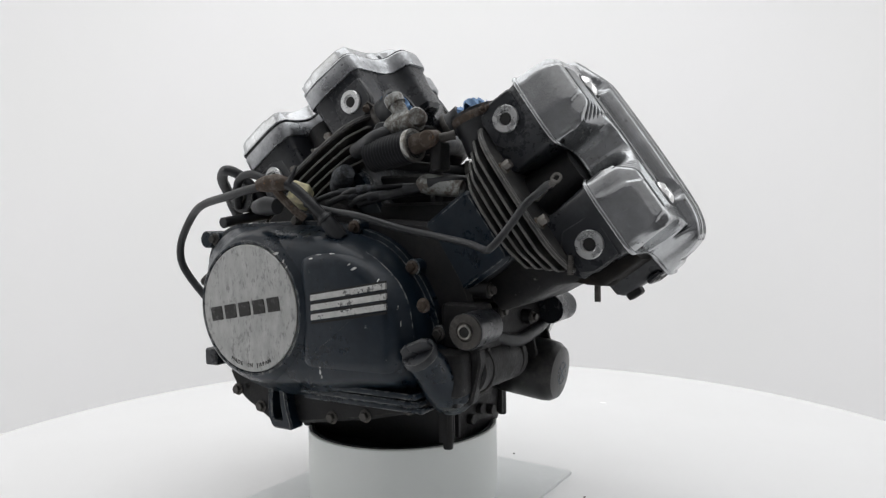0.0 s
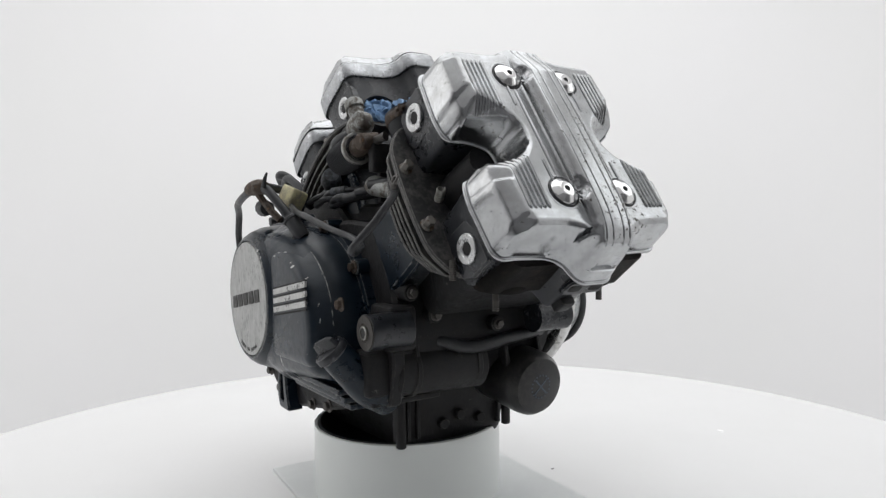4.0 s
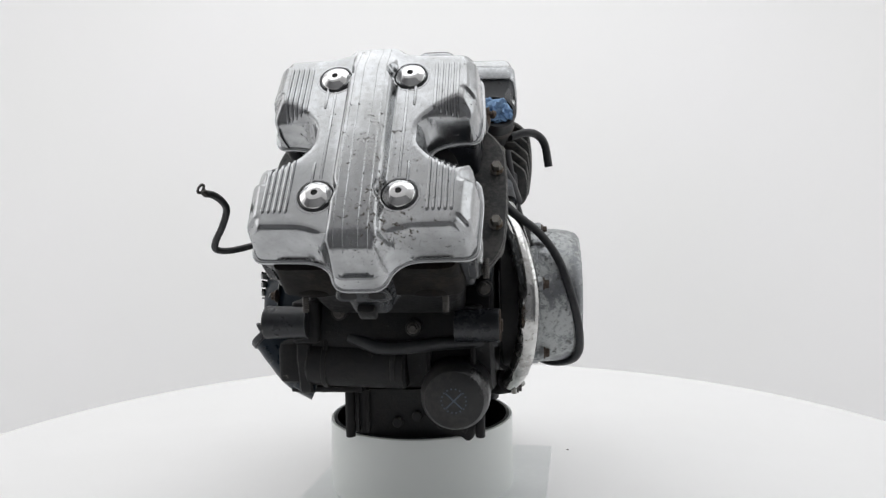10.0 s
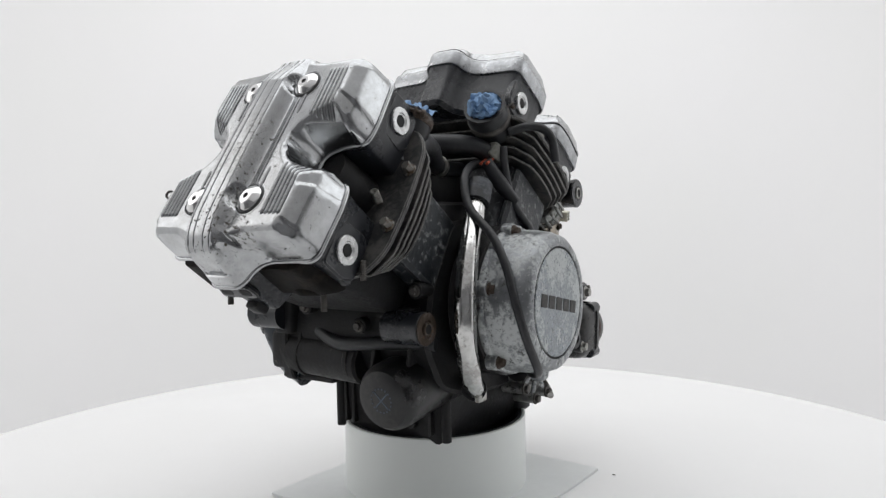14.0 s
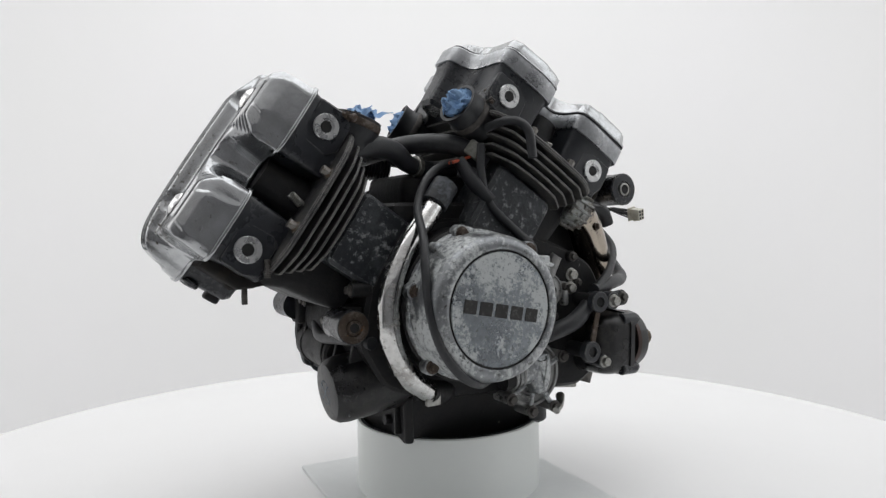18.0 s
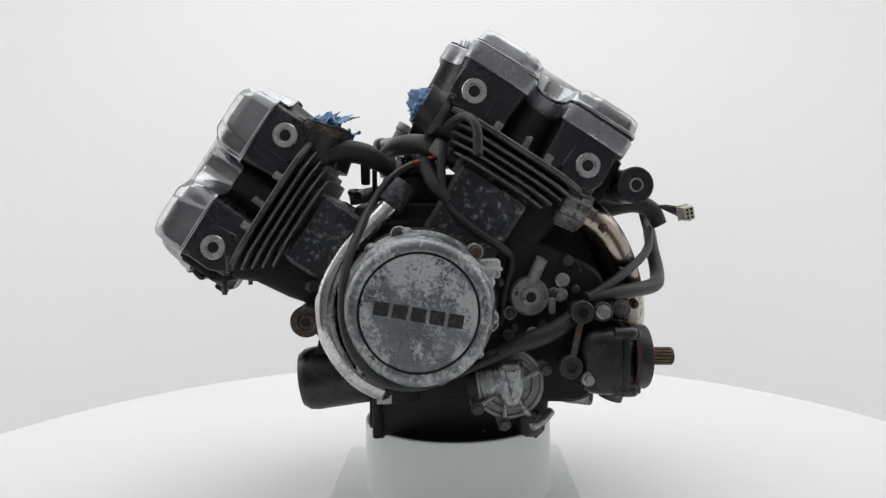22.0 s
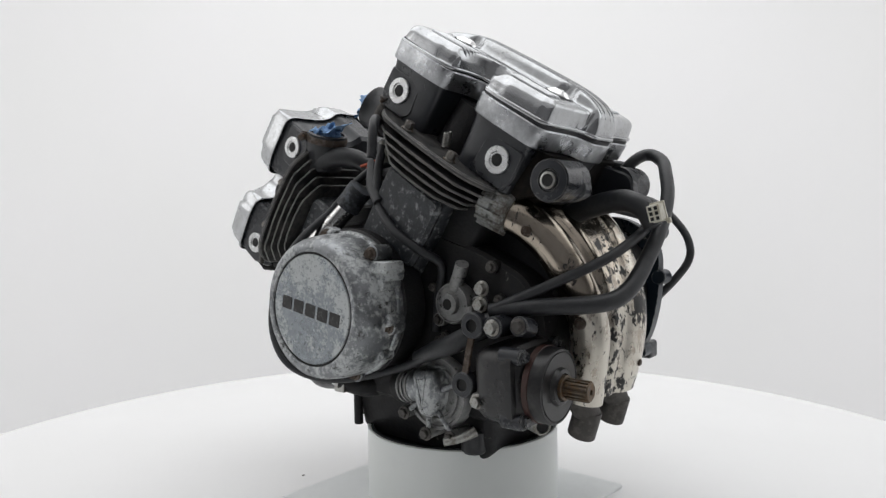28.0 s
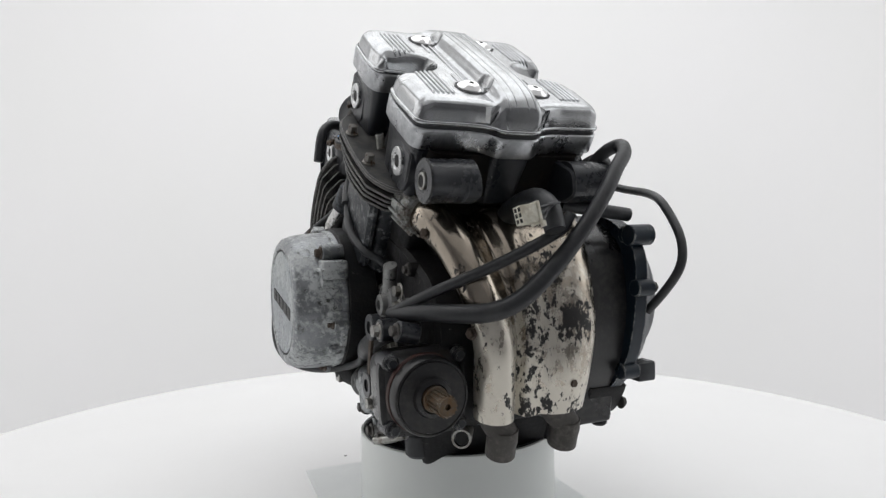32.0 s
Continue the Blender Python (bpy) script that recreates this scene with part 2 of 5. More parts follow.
def rounded(pts, r=0.004, n=4):
    """A closed outline with its corners rounded; a point may carry its own radius."""
    out = []
    k = len(pts)
    for i in range(k):
        p = Vector(pts[i][:2])
        a, b = Vector(pts[i - 1][:2]) - p, Vector(pts[(i + 1) % k][:2]) - p
        rr = pts[i][2] if len(pts[i]) > 2 else r
        d = min(rr, a.length * 0.48, b.length * 0.48)
        p0, p1 = p + a.normalized() * d, p + b.normalized() * d
        for j in range(n + 1):
            t = j / n
            q = p0 * (1 - t) ** 2 + p * 2 * t * (1 - t) + p1 * t * t
            out.append((q.x, q.y))
    return out


def inset(pts, d):
    """The outline moved inwards by d (a number, or one per point)."""
    k = len(pts)
    area = sum(pts[i - 1][0] * pts[i][1] - pts[i][0] * pts[i - 1][1] for i in range(k))
    s = 1 if area > 0 else -1
    out = []
    for i in range(k):
        a, p, b = Vector(pts[i - 1]), Vector(pts[i]), Vector(pts[(i + 1) % k])
        e, f = (p - a), (b - p)
        nrm = Vector((-(e.y + f.y), e.x + f.x))
        nrm = nrm.normalized() * s if nrm.length > 1e-9 else Vector((0, 0))
        dd = d[i] if isinstance(d, (list, tuple)) else d
        out.append((p.x + nrm.x * dd, p.y + nrm.y * dd))
    return out


def stack(bm, rings, m=None, close=(True, True)):
    """Walls between outlines of as many points each, given as (outline, level), with end caps."""
    loops = [[bm.verts.new((x, y, z)) for x, y in o] for o, z in rings]
    k = len(loops[0])
    for lo, hi in zip(loops, loops[1:]):
        for i in range(k):
            bm.faces.new((lo[i - 1], lo[i], hi[i], hi[i - 1]))
    if close[0]:
        bm.faces.new(loops[0][::-1])
    if close[1]:
        bm.faces.new(loops[-1])
    put(bm, [v for lp in loops for v in lp], m)
    return bm


def slab(outline, z0, z1, m=None, edge=0.0015, bm=None):
    """A plate with softened rims between two levels."""
    bm = bm or bmesh.new()
    s = 1 if z1 > z0 else -1
    return stack(bm, [(inset(outline, edge), z0), (outline, z0 + s * edge), (outline, z1 - s * edge), (inset(outline, edge), z1)], m)


def circle(r, n=32, c=(0, 0)):
    return [(c[0] + r * math.cos(2 * math.pi * i / n), c[1] + r * math.sin(2 * math.pi * i / n)) for i in range(n)]


def lathe(prof, m=None, n=28, bm=None):
    """A turned body about z from (radius, level) pairs, closed at both ends."""
    bm = bm or bmesh.new()
    return stack(bm, [(circle(max(r, 1e-5), n), z) for r, z in prof], m)


def rod(p0, p1, r, n=14, bm=None, edge=0.0008):
    p0, p1 = Vector(p0), Vector(p1)
    h = (p1 - p0).length
    return lathe([(r - edge, 0), (r, edge), (r, h - edge), (r - edge, h)], along(p0, p1 - p0), n, bm)


def smooth_path(pts, steps=6):
    p = [Vector(q) for q in pts]
    p = [2 * p[0] - p[1]] + p + [2 * p[-1] - p[-2]]
    out = []
    for i in range(1, len(p) - 2):
        for j in range(steps):
            t = j / steps
            out.append(0.5 * (2 * p[i] + (p[i + 1] - p[i - 1]) * t + (2 * p[i - 1] - 5 * p[i] + 4 * p[i + 1] - p[i + 2]) * t * t
                              + (3 * p[i] - p[i - 1] - 3 * p[i + 1] + p[i + 2]) * t ** 3))
    return out + [p[-2]]


def tube(pts, r, n=12, steps=6, bm=None, cap=True):
    """A hose along a smooth path; r: a radius or one for each given point."""
    bm = bm or bmesh.new()
    path = smooth_path(pts, steps)
    k = len(pts) - 1
    side = None
    loops = []
    for i, p in enumerate(path):
        way = (path[min(i + 1, len(path) - 1)] - path[max(i - 1, 0)]).normalized()
        if side is None:
            side = way.orthogonal().normalized()
        side = (side - way * side.dot(way)).normalized()
        up = way.cross(side)
        if isinstance(r, (list, tuple)):
            f = min(i / steps, k - 1e-6)
            a = int(f)
            rr = r[a] + (r[a + 1] - r[a]) * (f - a)
        else:
            rr = r
        loops.append([bm.verts.new(p + (side * math.cos(a) + up * math.sin(a)) * rr) for a in [2 * math.pi * j / n for j in range(n)]])
    for lo, hi in zip(loops, loops[1:]):
        for i in range(n):
            bm.faces.new((lo[i - 1], lo[i], hi[i], hi[i - 1]))
    if cap:
        bm.faces.new(loops[0][::-1])
        bm.faces.new(loops[-1])
    return bm


def box(lo, hi, bevel=0.003, m=None, bm=None):
    bm = bm or bmesh.new()
    (a, b, c), (d, e, f) = lo, hi
    r = rounded([(a, b), (d, b), (d, e), (a, e)], bevel, 3)
    return stack(bm, [(inset(r, bevel * 0.7), c), (inset(r, bevel * 0.2), c + bevel * 0.3), (r, c + bevel), (r, f - bevel), (inset(r, bevel * 0.2), f - bevel * 0.3), (inset(r, bevel * 0.7), f)], m)


def hex_head(r, h, flange=0.0, n=6):
    """A bolt head about z: a flange and six sides."""
    bm = bmesh.new()
    if flange:
        lathe([(flange, 0), (flange, 0.0012), (flange * 0.85, 0.002)], None, 20, bm)
    k = [(r * math.cos(math.pi * i / 3), r * math.sin(math.pi * i / 3)) for i in range(6)]
    stack(bm, [(k, 0.001), (k, h - 0.0007), (inset(k, 0.0008), h)], None)
    return bm


def shared(bm, mat, smooth=38):
    me = finish(bm, smooth)
    me.materials.append(mat)
    return me


YZ = Matrix(((0, 0, 1, 0), (1, 0, 0, 0), (0, 1, 0, 0), (0, 0, 0, 1)))  # outline (y, z), level x
XZ = Matrix(((1, 0, 0, 0), (0, 0, 1, 0), (0, 1, 0, 0), (0, 0, 0, 1)))  # outline (x, z), level y

# ---- setting ----
def backdrop():
    """White cloth walls that run round the turntable in one sweep, with a floor and a ceiling; walls and ceiling glow.
    """
    o = rounded([(-2.05, -1.0, 0.05), (-2.05, 1.8, 0.5), (2.05, 1.8, 0.5), (2.05, -1.0, 0.05)], 0.5, 10)
    bm = bmesh.new()
    outer = inset(o, -0.02)
    ring = [(o, -0.9), (o, 2.0), (outer, 2.0), (outer, -0.9)]
    loops = [[bm.verts.new((x, y, z)) for x, y in r] for r, z in ring]
    k = len(o)
    skip = max(range(k), key=lambda i: (Vector(o[i]) - Vector(o[i - 1])).length if o[i][1] < -0.9 and o[i - 1][1] < -0.9 else 0)
    for a, b in ((0, 1), (1, 2), (2, 3), (3, 0)):
        for i in range(k):
            if i != skip:
                bm.faces.new((loops[a][i - 1], loops[a][i], loops[b][i], loops[b][i - 1]))
    tagged(part("backdrop", bm, WALL, None), "smooth white cloth studio backdrop with an added glow", "backdrop", kind="structure")
    tagged(part("floor", box((-3, -3.2, -0.92), (3, 2.2, -0.9), 0.004), STUDIO, None), "pale studio floor below the turntable", "floor", kind="structure")
    tagged(part("ceiling", box((-3, -3.2, 2.02), (3, 2.2, 2.06), 0.004), WALL, None), "unseen white cloth roof with an added glow, above the lamps", "ceiling", kind="structure")
    for nm, lo, hi in (("wall_south", (-3, -3.2, -0.9), (3, -3.1, 2.02)), ("wall_west", (-3.0, -3.1, -0.9), (-2.9, 2.2, 2.02)), ("wall_east", (2.9, -3.1, -0.9), (3.0, 2.2, 2.02)), ("wall_north", (-2.9, 2.1, -0.9), (2.9, 2.2, 2.02))):
        tagged(part(nm, box(lo, hi, 0.004), STUDIO, None), "plain dim studio wall behind the camera and the cloth", "wall", kind="structure")


backdrop()

# ---- turntable, board and stand ----
turntable = thing("turntable", "large round white turntable with a thin rim", "turntable")
part("disc", lathe([(0.60, -0.03), (0.753, -0.03), (0.756, -0.027), (0.756, -0.003), (0.753, 0.0), (0.4, 0.0), (0.001, 0.0)], None, 160), TABLE, turntable)
part("pedestal", lathe([(0.30, -0.9), (0.30, -0.87), (0.12, -0.84), (0.12, -0.06), (0.3, -0.03)], None, 48), STUDIO, turntable, "grey pedestal under the disc")

board = thing("base_board", "thin grey-white square board lying on the turntable", "board")
part("sheet", slab(rounded([(-0.162, -0.116), (0.128, -0.132), (0.150, 0.163), (-0.140, 0.185)], 0.003, 2), 0.0, 0.004, None, 0.0008), BOARD, board)

SC, SR, SZ = (-0.0179, 0.0317), 0.1146, 0.0883
stand = thing("pipe_stand", "short white plastic pipe standing upright under the engine", "stand")
bm = bmesh.new()
prof = [(SR, 0.004), (SR, SZ - 0.001), (SR - 0.001, SZ), (SR - 0.0035, SZ), (SR - 0.0042, SZ - 0.001), (SR - 0.0042, 0.004)]
loops = [[bm.verts.new((SC[0] + x, SC[1] + y, z)) for x, y in circle(r, 96)] for r, z in prof]
for a in range(6):
    lo, hi = loops[a], loops[(a + 1) % 6]
    for i in range(96):
        bm.faces.new((lo[i - 1], lo[i], hi[i], hi[i - 1]))
part("pipe_wall", bm, STANDWHITE, stand)
# black ring inside the white wall, a little proud of its rim
bm = bmesh.new()
prof = [(SR - 0.0046, 0.01), (SR - 0.0046, SZ + 0.0006), (SR - 0.0075, SZ + 0.0006), (SR - 0.0075, 0.01)]
loops = [[bm.verts.new((SC[0] + x, SC[1] + y, z)) for x, y in circle(r, 96)] for r, z in prof]
for a in range(4):
    lo, hi = loops[a], loops[(a + 1) % 4]
    for i in range(96):
        bm.faces.new((lo[i - 1], lo[i], hi[i], hi[i - 1]))
part("lining", bm, RUBBER, stand, "black ring inside the pipe's rim")

# ---- engine ----
engine = thing("motorcycle_engine", "worn black V-four motorcycle engine with silver valve covers", "engine")
CRANK = Vector((0, -0.0135, 0.2437))


def bank_pose(x, degrees, back):
    a = radians(degrees)
    if back:
        cols = ((-1, 0, 0), (0, -math.cos(a), math.sin(a)), (0, math.sin(a), math.cos(a)))
    else:
        cols = ((1, 0, 0), (0, math.cos(a), math.sin(a)), (0, -math.sin(a), math.cos(a)))
    m = Matrix(cols).transposed().to_4x4()
    m.translation = CRANK + Vector((x, 0, 0))
    return m


FRONT = bank_pose(-0.0173, 55.95, False)
BACK = bank_pose(0.009, 33.6, True)


def mirror4(quarter):
    """A closed outline from its points with x, y > 0, running from the y axis to the x axis."""
    a = [(x, y, *r) for x, y, *r in quarter]
    b = [(x, -y, *r) for x, y, *r in a[::-1]]
    right = a + b
    left = [(-x, y, *r) for x, y, *r in right[::-1]]
    return right + left


LOBES = [(0.042, 0.1015, 0.008), (0.0945, 0.1, 0.011), (0.0975, 0.045, 0.01), (0.094, 0.0215, 0.010), (0.068, 0.0205, 0.020), (0.0490, 0.012, 0.014)]
HALF = [(0.018, 0.115, 0.010), (0.026, 0.106, 0.010)] + LOBES + [(x, -y, r) for x, y, r in LOBES[::-1]] + [(0.027, -0.108, 0.010), (0.019, -0.128, 0.010)]
COVER = rounded(HALF + [(-x, y, r) for x, y, r in HALF[::-1]], 0.008, 6)
NOTCH = [max(0.0, 1 - max(0.0, abs(y) - 0.018) / 0.02) if abs(x) < 0.097 else 0.0 for x, y in COVER]


OUTER = [min(1.0, max(0.0, (abs(x) - 0.086) / 0.006)) for x, y in COVER]


def untangled(before, after):
    """The inset outline with the small loops at its tight corners drawn together to one point."""
    p, q = [Vector(v) for v in before], [Vector(v) for v in after]
    k = len(q)
    bad = [False] * k
    for i in range(k):
        if (q[i] - q[i - 1]).dot(p[i] - p[i - 1]) < 0:
            bad[i] = bad[i - 1] = True
    start = next(i for i in range(k) if not bad[i] and not bad[i - 1])
    i = start
    while i < start + k:
        if bad[i % k]:
            e = i
            while bad[(e + 1) % k]:
                e += 1
            a, b, c, d = q[(i - 2) % k], q[(i - 1) % k], q[(e + 1) % k], q[(e + 2) % k]
            u, w = b - a, c - d
            det = u.x * w.y - u.y * w.x
            x = (b + c) / 2
            if abs(det) > 1e-12:
                t = ((d.x - a.x) * w.y - (d.y - a.y) * w.x) / det
                if (a + u * t - x).length < 0.012:
                    x = x * 0.55 + (a + u * t) * 0.45
            for j in range(i, e + 1):
                q[j % k] = x
            i = e
        i += 1
    return [tuple(v) for v in q]


def cover_ring(d, extra=0.0, outer=0.0):
    return untangled(COVER, inset(COVER, [d + extra * w + outer * o for w, o in zip(NOTCH, OUTER)]))


def smin(a, b, k):
    """The lower of two heights with the crease between them rounded over k."""
    t = np.maximum(k - np.abs(a - b), 0.0) / k
    return np.minimum(a, b) - t * t * k * 0.25


def smax(a, b, k):
    return -smin(-a, -b, k)


def dense(outline, step):
    out = []
    for p, q in zip(outline, outline[1:] + outline[:1]):
        k = max(1, int(math.dist(p, q) / step))
        out += [(p[0] + (q[0] - p[0]) * i / k, p[1] + (q[1] - p[1]) * i / k) for i in range(k)]
    return out


def far_from(pts, line):
    """Distance of each point to the nearest point of a dense line."""
    return np.concatenate([np.sqrt(((c[:, None, :] - line[None, :, :]) ** 2).sum(2).min(1)) for c in np.array_split(pts, max(1, len(pts) // 800))])


def within(pts, outline):
    x, y = pts[:, 0], pts[:, 1]
    odd = np.zeros(len(pts), bool)
    for (ax, ay), (bx, by) in zip(outline, outline[1:] + outline[:1]):
        if ay != by:
            odd ^= ((ay > y) != (by > y)) & (x < (bx - ax) * (y - ay) / (by - ay) + ax)
    return odd


DECK = 0.2912
CAPS = [(sx * 0.0341, sy * 0.0645) for sx in (-1, 1) for sy in (-1, 1)]
SPINE = [(-0.1290, 0.262), (-0.1284, 0.270), (-0.1268, 0.279), (-0.1232, 0.2880), (-0.1175, 0.2950), (-0.110, 0.3010), (-0.098, 0.3060), (-0.08, 0.3095), (-0.04, 0.3120), (0.0, 0.3128), (0.04, 0.3125), (0.06, 0.3118), (0.07, 0.3108), (0.08, 0.3088), (0.09, 0.3055), (0.098, 0.3010), (0.105, 0.2940), (0.110, 0.2860), (0.1132, 0.276), (0.1148, 0.262)]
FLANK = [(0.0, 0.0006), (0.0145, 0.0), (0.0174, -0.0012), (0.0196, -0.0042), (0.0214, -0.0085), (0.0236, -0.0145), (0.027, -0.022), (0.034, -0.036), (0.2, -0.30)]


def cover_height(pts, edge, band):
    """Height of the cover's skin: four lobes with chamfered shoulders and a proud panel on each end, and the spine along the middle."""
    x, y = pts[:, 0], pts[:, 1]
    a, v = np.abs(x), np.abs(y)
    e = np.array(edge)
    ea, ev = np.abs(e[:, 0]), np.abs(e[:, 1])
    rim = far_from(pts, e)
    notch = far_from(pts, e[ev < 0.0212])
    side = far_from(pts, e[(ea > 0.0925) & (ev > 0.021)])
    end = far_from(pts, e[(ev > 0.09) & (ea > 0.03)]) * np.where(v > 0.1008, -1.0, 1.0)
    lip, steep = (0.2731, 5.0) if band else (0.2501, 8.5)

    def face(d, start, slope, off=0.0006, k=0.0035):
        return smin(lip + steep * (d - off), start + slope * (d - 0.002), k)

    half = 0.0245 - 0.55 * np.clip(side, 0, 0.015)
    w = np.clip((half - np.abs(v - 0.067)) / 0.0030 + 0.5, 0, 1)
    w = w * w * (3 - 2 * w)
    if band:
        panel, corner = face(side, 0.2850, 1.0, -0.0004), face(side, 0.2832, 0.95, 0.0004)
        h = smin(face(notch, np.interp(a, (0.047, 0.076), (0.2900, 0.2822)), 1.05), face(end, 0.2862, 0.9), 0.003)
    else:
        panel, corner = face(side, 0.2776, 1.25), face(side, 0.2735, 1.25, 0.0018)
        h = smin(face(notch, np.interp(a, (0.047, 0.076), (0.2870, 0.2745)), 1.05), face(end, np.where(y > 0, 0.2800, 0.2830), 1.25), 0.003)
    h = smin(h, w * panel + (1 - w) * corner, 0.0025)
    h = smin(h, np.full(len(h), DECK), 0.0040)
    line = smooth_path([(p, q, 0) for p, q in SPINE], 5)
    drawn = y if band else y - 0.007 * np.clip((-y - 0.08) / 0.03, 0, 1)  # the front cover's nose is rounder
    top = np.interp(drawn, [q.x for q in line], [q.y for q in line])
    top = np.where(top > 0.2915, 0.2915 + (top - 0.2915) * (0.62 if band else 0.60), top)
    top -= 0.2 * np.maximum((-y if band else y) - 0.065, 0.0)  # the end towards the valley is lower
    flank = smooth_path([(p, q, 0) for p, q in FLANK], 5)
    wide = 1.0 + 0.12 * np.clip((v - 0.094) / 0.02, 0, 1)
    spine = smin(top + np.interp(a / wide, [q.x for q in flank], [q.y for q in flank]), lip + 6.0 * rim, 0.003)
    h = smax(h, spine, 0.006)
    for cx, cy in CAPS:
        r = np.hypot(x - cx, y - cy)
        h = np.minimum(h, DECK + 5.0 * np.maximum(r - 0.0166, 0.0) + 0.0004)
    return np.where(rim < 1e-7, lip, np.maximum(h, lip))


def cover_skin(band):
    """The cover as one mesh on its outline."""
    base = 0.2695 if band else 0.2465
    edge = dense(COVER, 0.0022)
    fine = dense(edge, 0.0006)
    bm = bmesh.new()
    stack(bm, [(inset(edge, -0.0013), base), (inset(edge, -0.0018), base + 0.0008), (inset(edge, -0.0018), base + 0.0026), (inset(edge, -0.0010), base + 0.0034), (edge, base + 0.0036)], None, (False, False))
    line = np.array(fine)
    inner = []
    for d in (0.0006, 0.0013, 0.0022, 0.0033, 0.0047):
        ring = np.array(inset(edge, d))
        inner.append(ring[(far_from(ring, line) > d * 0.93) & within(ring, edge)])
    gx, gy = np.meshgrid(np.arange(-0.0992, 0.0993, 0.0016), np.arange(-0.130, 0.118, 0.0016))
    grid = np.stack([gx.ravel(), gy.ravel()], 1)
    grid = grid[within(grid, edge)]
    inner.append(grid[far_from(grid, line) > 0.0058])
    pts = np.concatenate([np.array(edge)] + inner)
    n = len(edge)
    res = delaunay_2d_cdt([Vector(p) for p in pts.tolist()], [(i, (i + 1) % n) for i in range(n)], [], 1, 1e-7)
    flat = np.array([tuple(p) for p in res[0]])
    h = cover_height(flat, fine, band)
    verts = [bm.verts.new((p[0], p[1], z)) for p, z in zip(flat.tolist(), h.tolist())]
    for f in res[2]:
        bm.faces.new([verts[i] for i in f])
    bmesh.ops.remove_doubles(bm, verts=bm.verts, dist=2e-5)
    return bm


def valve_cover(m, band):
    if band:
        m = m @ Matrix.Rotation(math.pi, 4, "Z")  # the same casting the other way round
    flat = m
    if band:
        m = m @ Matrix(((1, 0, 0, 0), (0, 1, 0, 0), (0, 0.028, 1, 0), (0, 0, 0, 1)))  # sits a little askew on its gasket
    bm = cover_skin(band)
    tree = BVHTree.FromBMesh(bm)
    put(bm, bm.verts[:], m)
    cover = part("valve_cover", bm, ALU, engine, "polished aluminium valve cover with oxide spots", 50)

    def on_skin(x, y):
        return tree.ray_cast(Vector((x, y, 0.4)), Vector((0, 0, -1)))[0]

    # five ribs on each lobe, running over its shoulder into the notch
    for sx in (-1, 1):
        for sy in (-1, 1):
            for i in range(5):
                x = sx * (0.0570 + 0.0048 * i)
                line = [on_skin(x, sy * v) for v in np.arange(0.026, 0.0815, 0.0025).tolist()]
                line = [q + Vector((0, 0, 0.0002)) for q in line if q and q.z > (0.280 if band else 0.270)]
                line[0] -= Vector((0, 0, 0.0014))
                line[-1] -= Vector((0, 0, 0.0014))
                part("rib", tube(line, [0.0010] + [0.0015] * (len(line) - 2) + [0.0010], 8, 2, None), ALU, cover).data.transform(m)
    # fine raised lines along the spine
    for x in (-0.0135, -0.0060, 0.0060, 0.0135):
        line = [on_skin(x, v) for v in np.arange(-0.1165, 0.1085, 0.0045).tolist()]
        part("spine_line", tube([q for q in line if q], 0.0007, 6, 2), ALU, cover).data.transform(m)
    ridge = shared(tube([(0, -0.048, -0.002), (0, -0.044, 0), (0, 0.044, 0), (0, 0.048, -0.002)], 0.0013, 8, 2), ALU)
    short = shared(tube([(0, -0.010, -0.001), (0, -0.008, 0), (0, 0.012, 0)], 0.0013, 8, 2), ALU)
    for sx in (-1, 1):
        placed("ridge", ridge, m @ pose(sx * 0.0325, 0, 0.2912), cover)
        for sy in (-1, 1):
            placed("ridge", short, m @ pose(sx * 0.0395, sy * 0.041, 0.2912) @ Matrix.Rotation(0 if sy > 0 else math.pi, 4, "Z"), cover)
    # domed chrome cap bolts in their wells
    well = shared(lathe([(0.0178, -0.004), (0.0178, 0.0008), (0.0171, 0.0020), (0.0160, 0.0020), (0.0154, 0.0008), (0.0154, -0.0005)], None, 36), ALU)
    seal = shared(lathe([(0.0152, -0.002), (0.0152, 0.0022), (0.0138, 0.003), (0.0130, 0.001)], None, 36), RUBBER)
    cap = shared(lathe([(0.0130, 0.0), (0.0130, 0.0030), (0.0126, 0.0038), (0.0120, 0.0043), (0.0078, 0.0068), (0.0072, 0.0072), (0.0060, 0.0074), (0.0029, 0.0074), (0.0026, 0.0071), (0.0025, 0.0045)], None, 40), CHROME, 25)
    # solid black plug in place of the socket's shaded depth
    hole = shared(lathe([(0.0026, 0.003), (0.0026, 0.0066), (0.0001, 0.0066)], None, 6), HOLE_SHADE)
    for sx in (-1, 1):
        for sy in (-1, 1):
            mm = m @ pose(sx * 0.0341, sy * 0.0645, 0.2895)
            placed("cap_well", well, mm, cover)
            placed("cap_seal", seal, mm, cover, "black rubber seal")
            placed("cap_bolt", cap, mm, cover, "chrome domed cap bolt")
            placed("cap_socket_shade", hole, mm, cover, "black fill for the shade in a hexagon socket")
    if band:
        part("gasket", stack(bmesh.new(), [(cover_ring(-0.0002), 0.2670), (cover_ring(-0.0002), 0.2715)], flat), RUBBER, cover, "black rubber gasket line")
        part("cover_band", stack(bmesh.new(), [(cover_ring(-0.0010), 0.2485), (cover_ring(-0.0020), 0.2500), (cover_ring(-0.0020), 0.2670), (cover_ring(-0.001), 0.2681)], flat), ALUBAND, cover, "bare aluminium band under the cover")
    return cover


PLUG = None


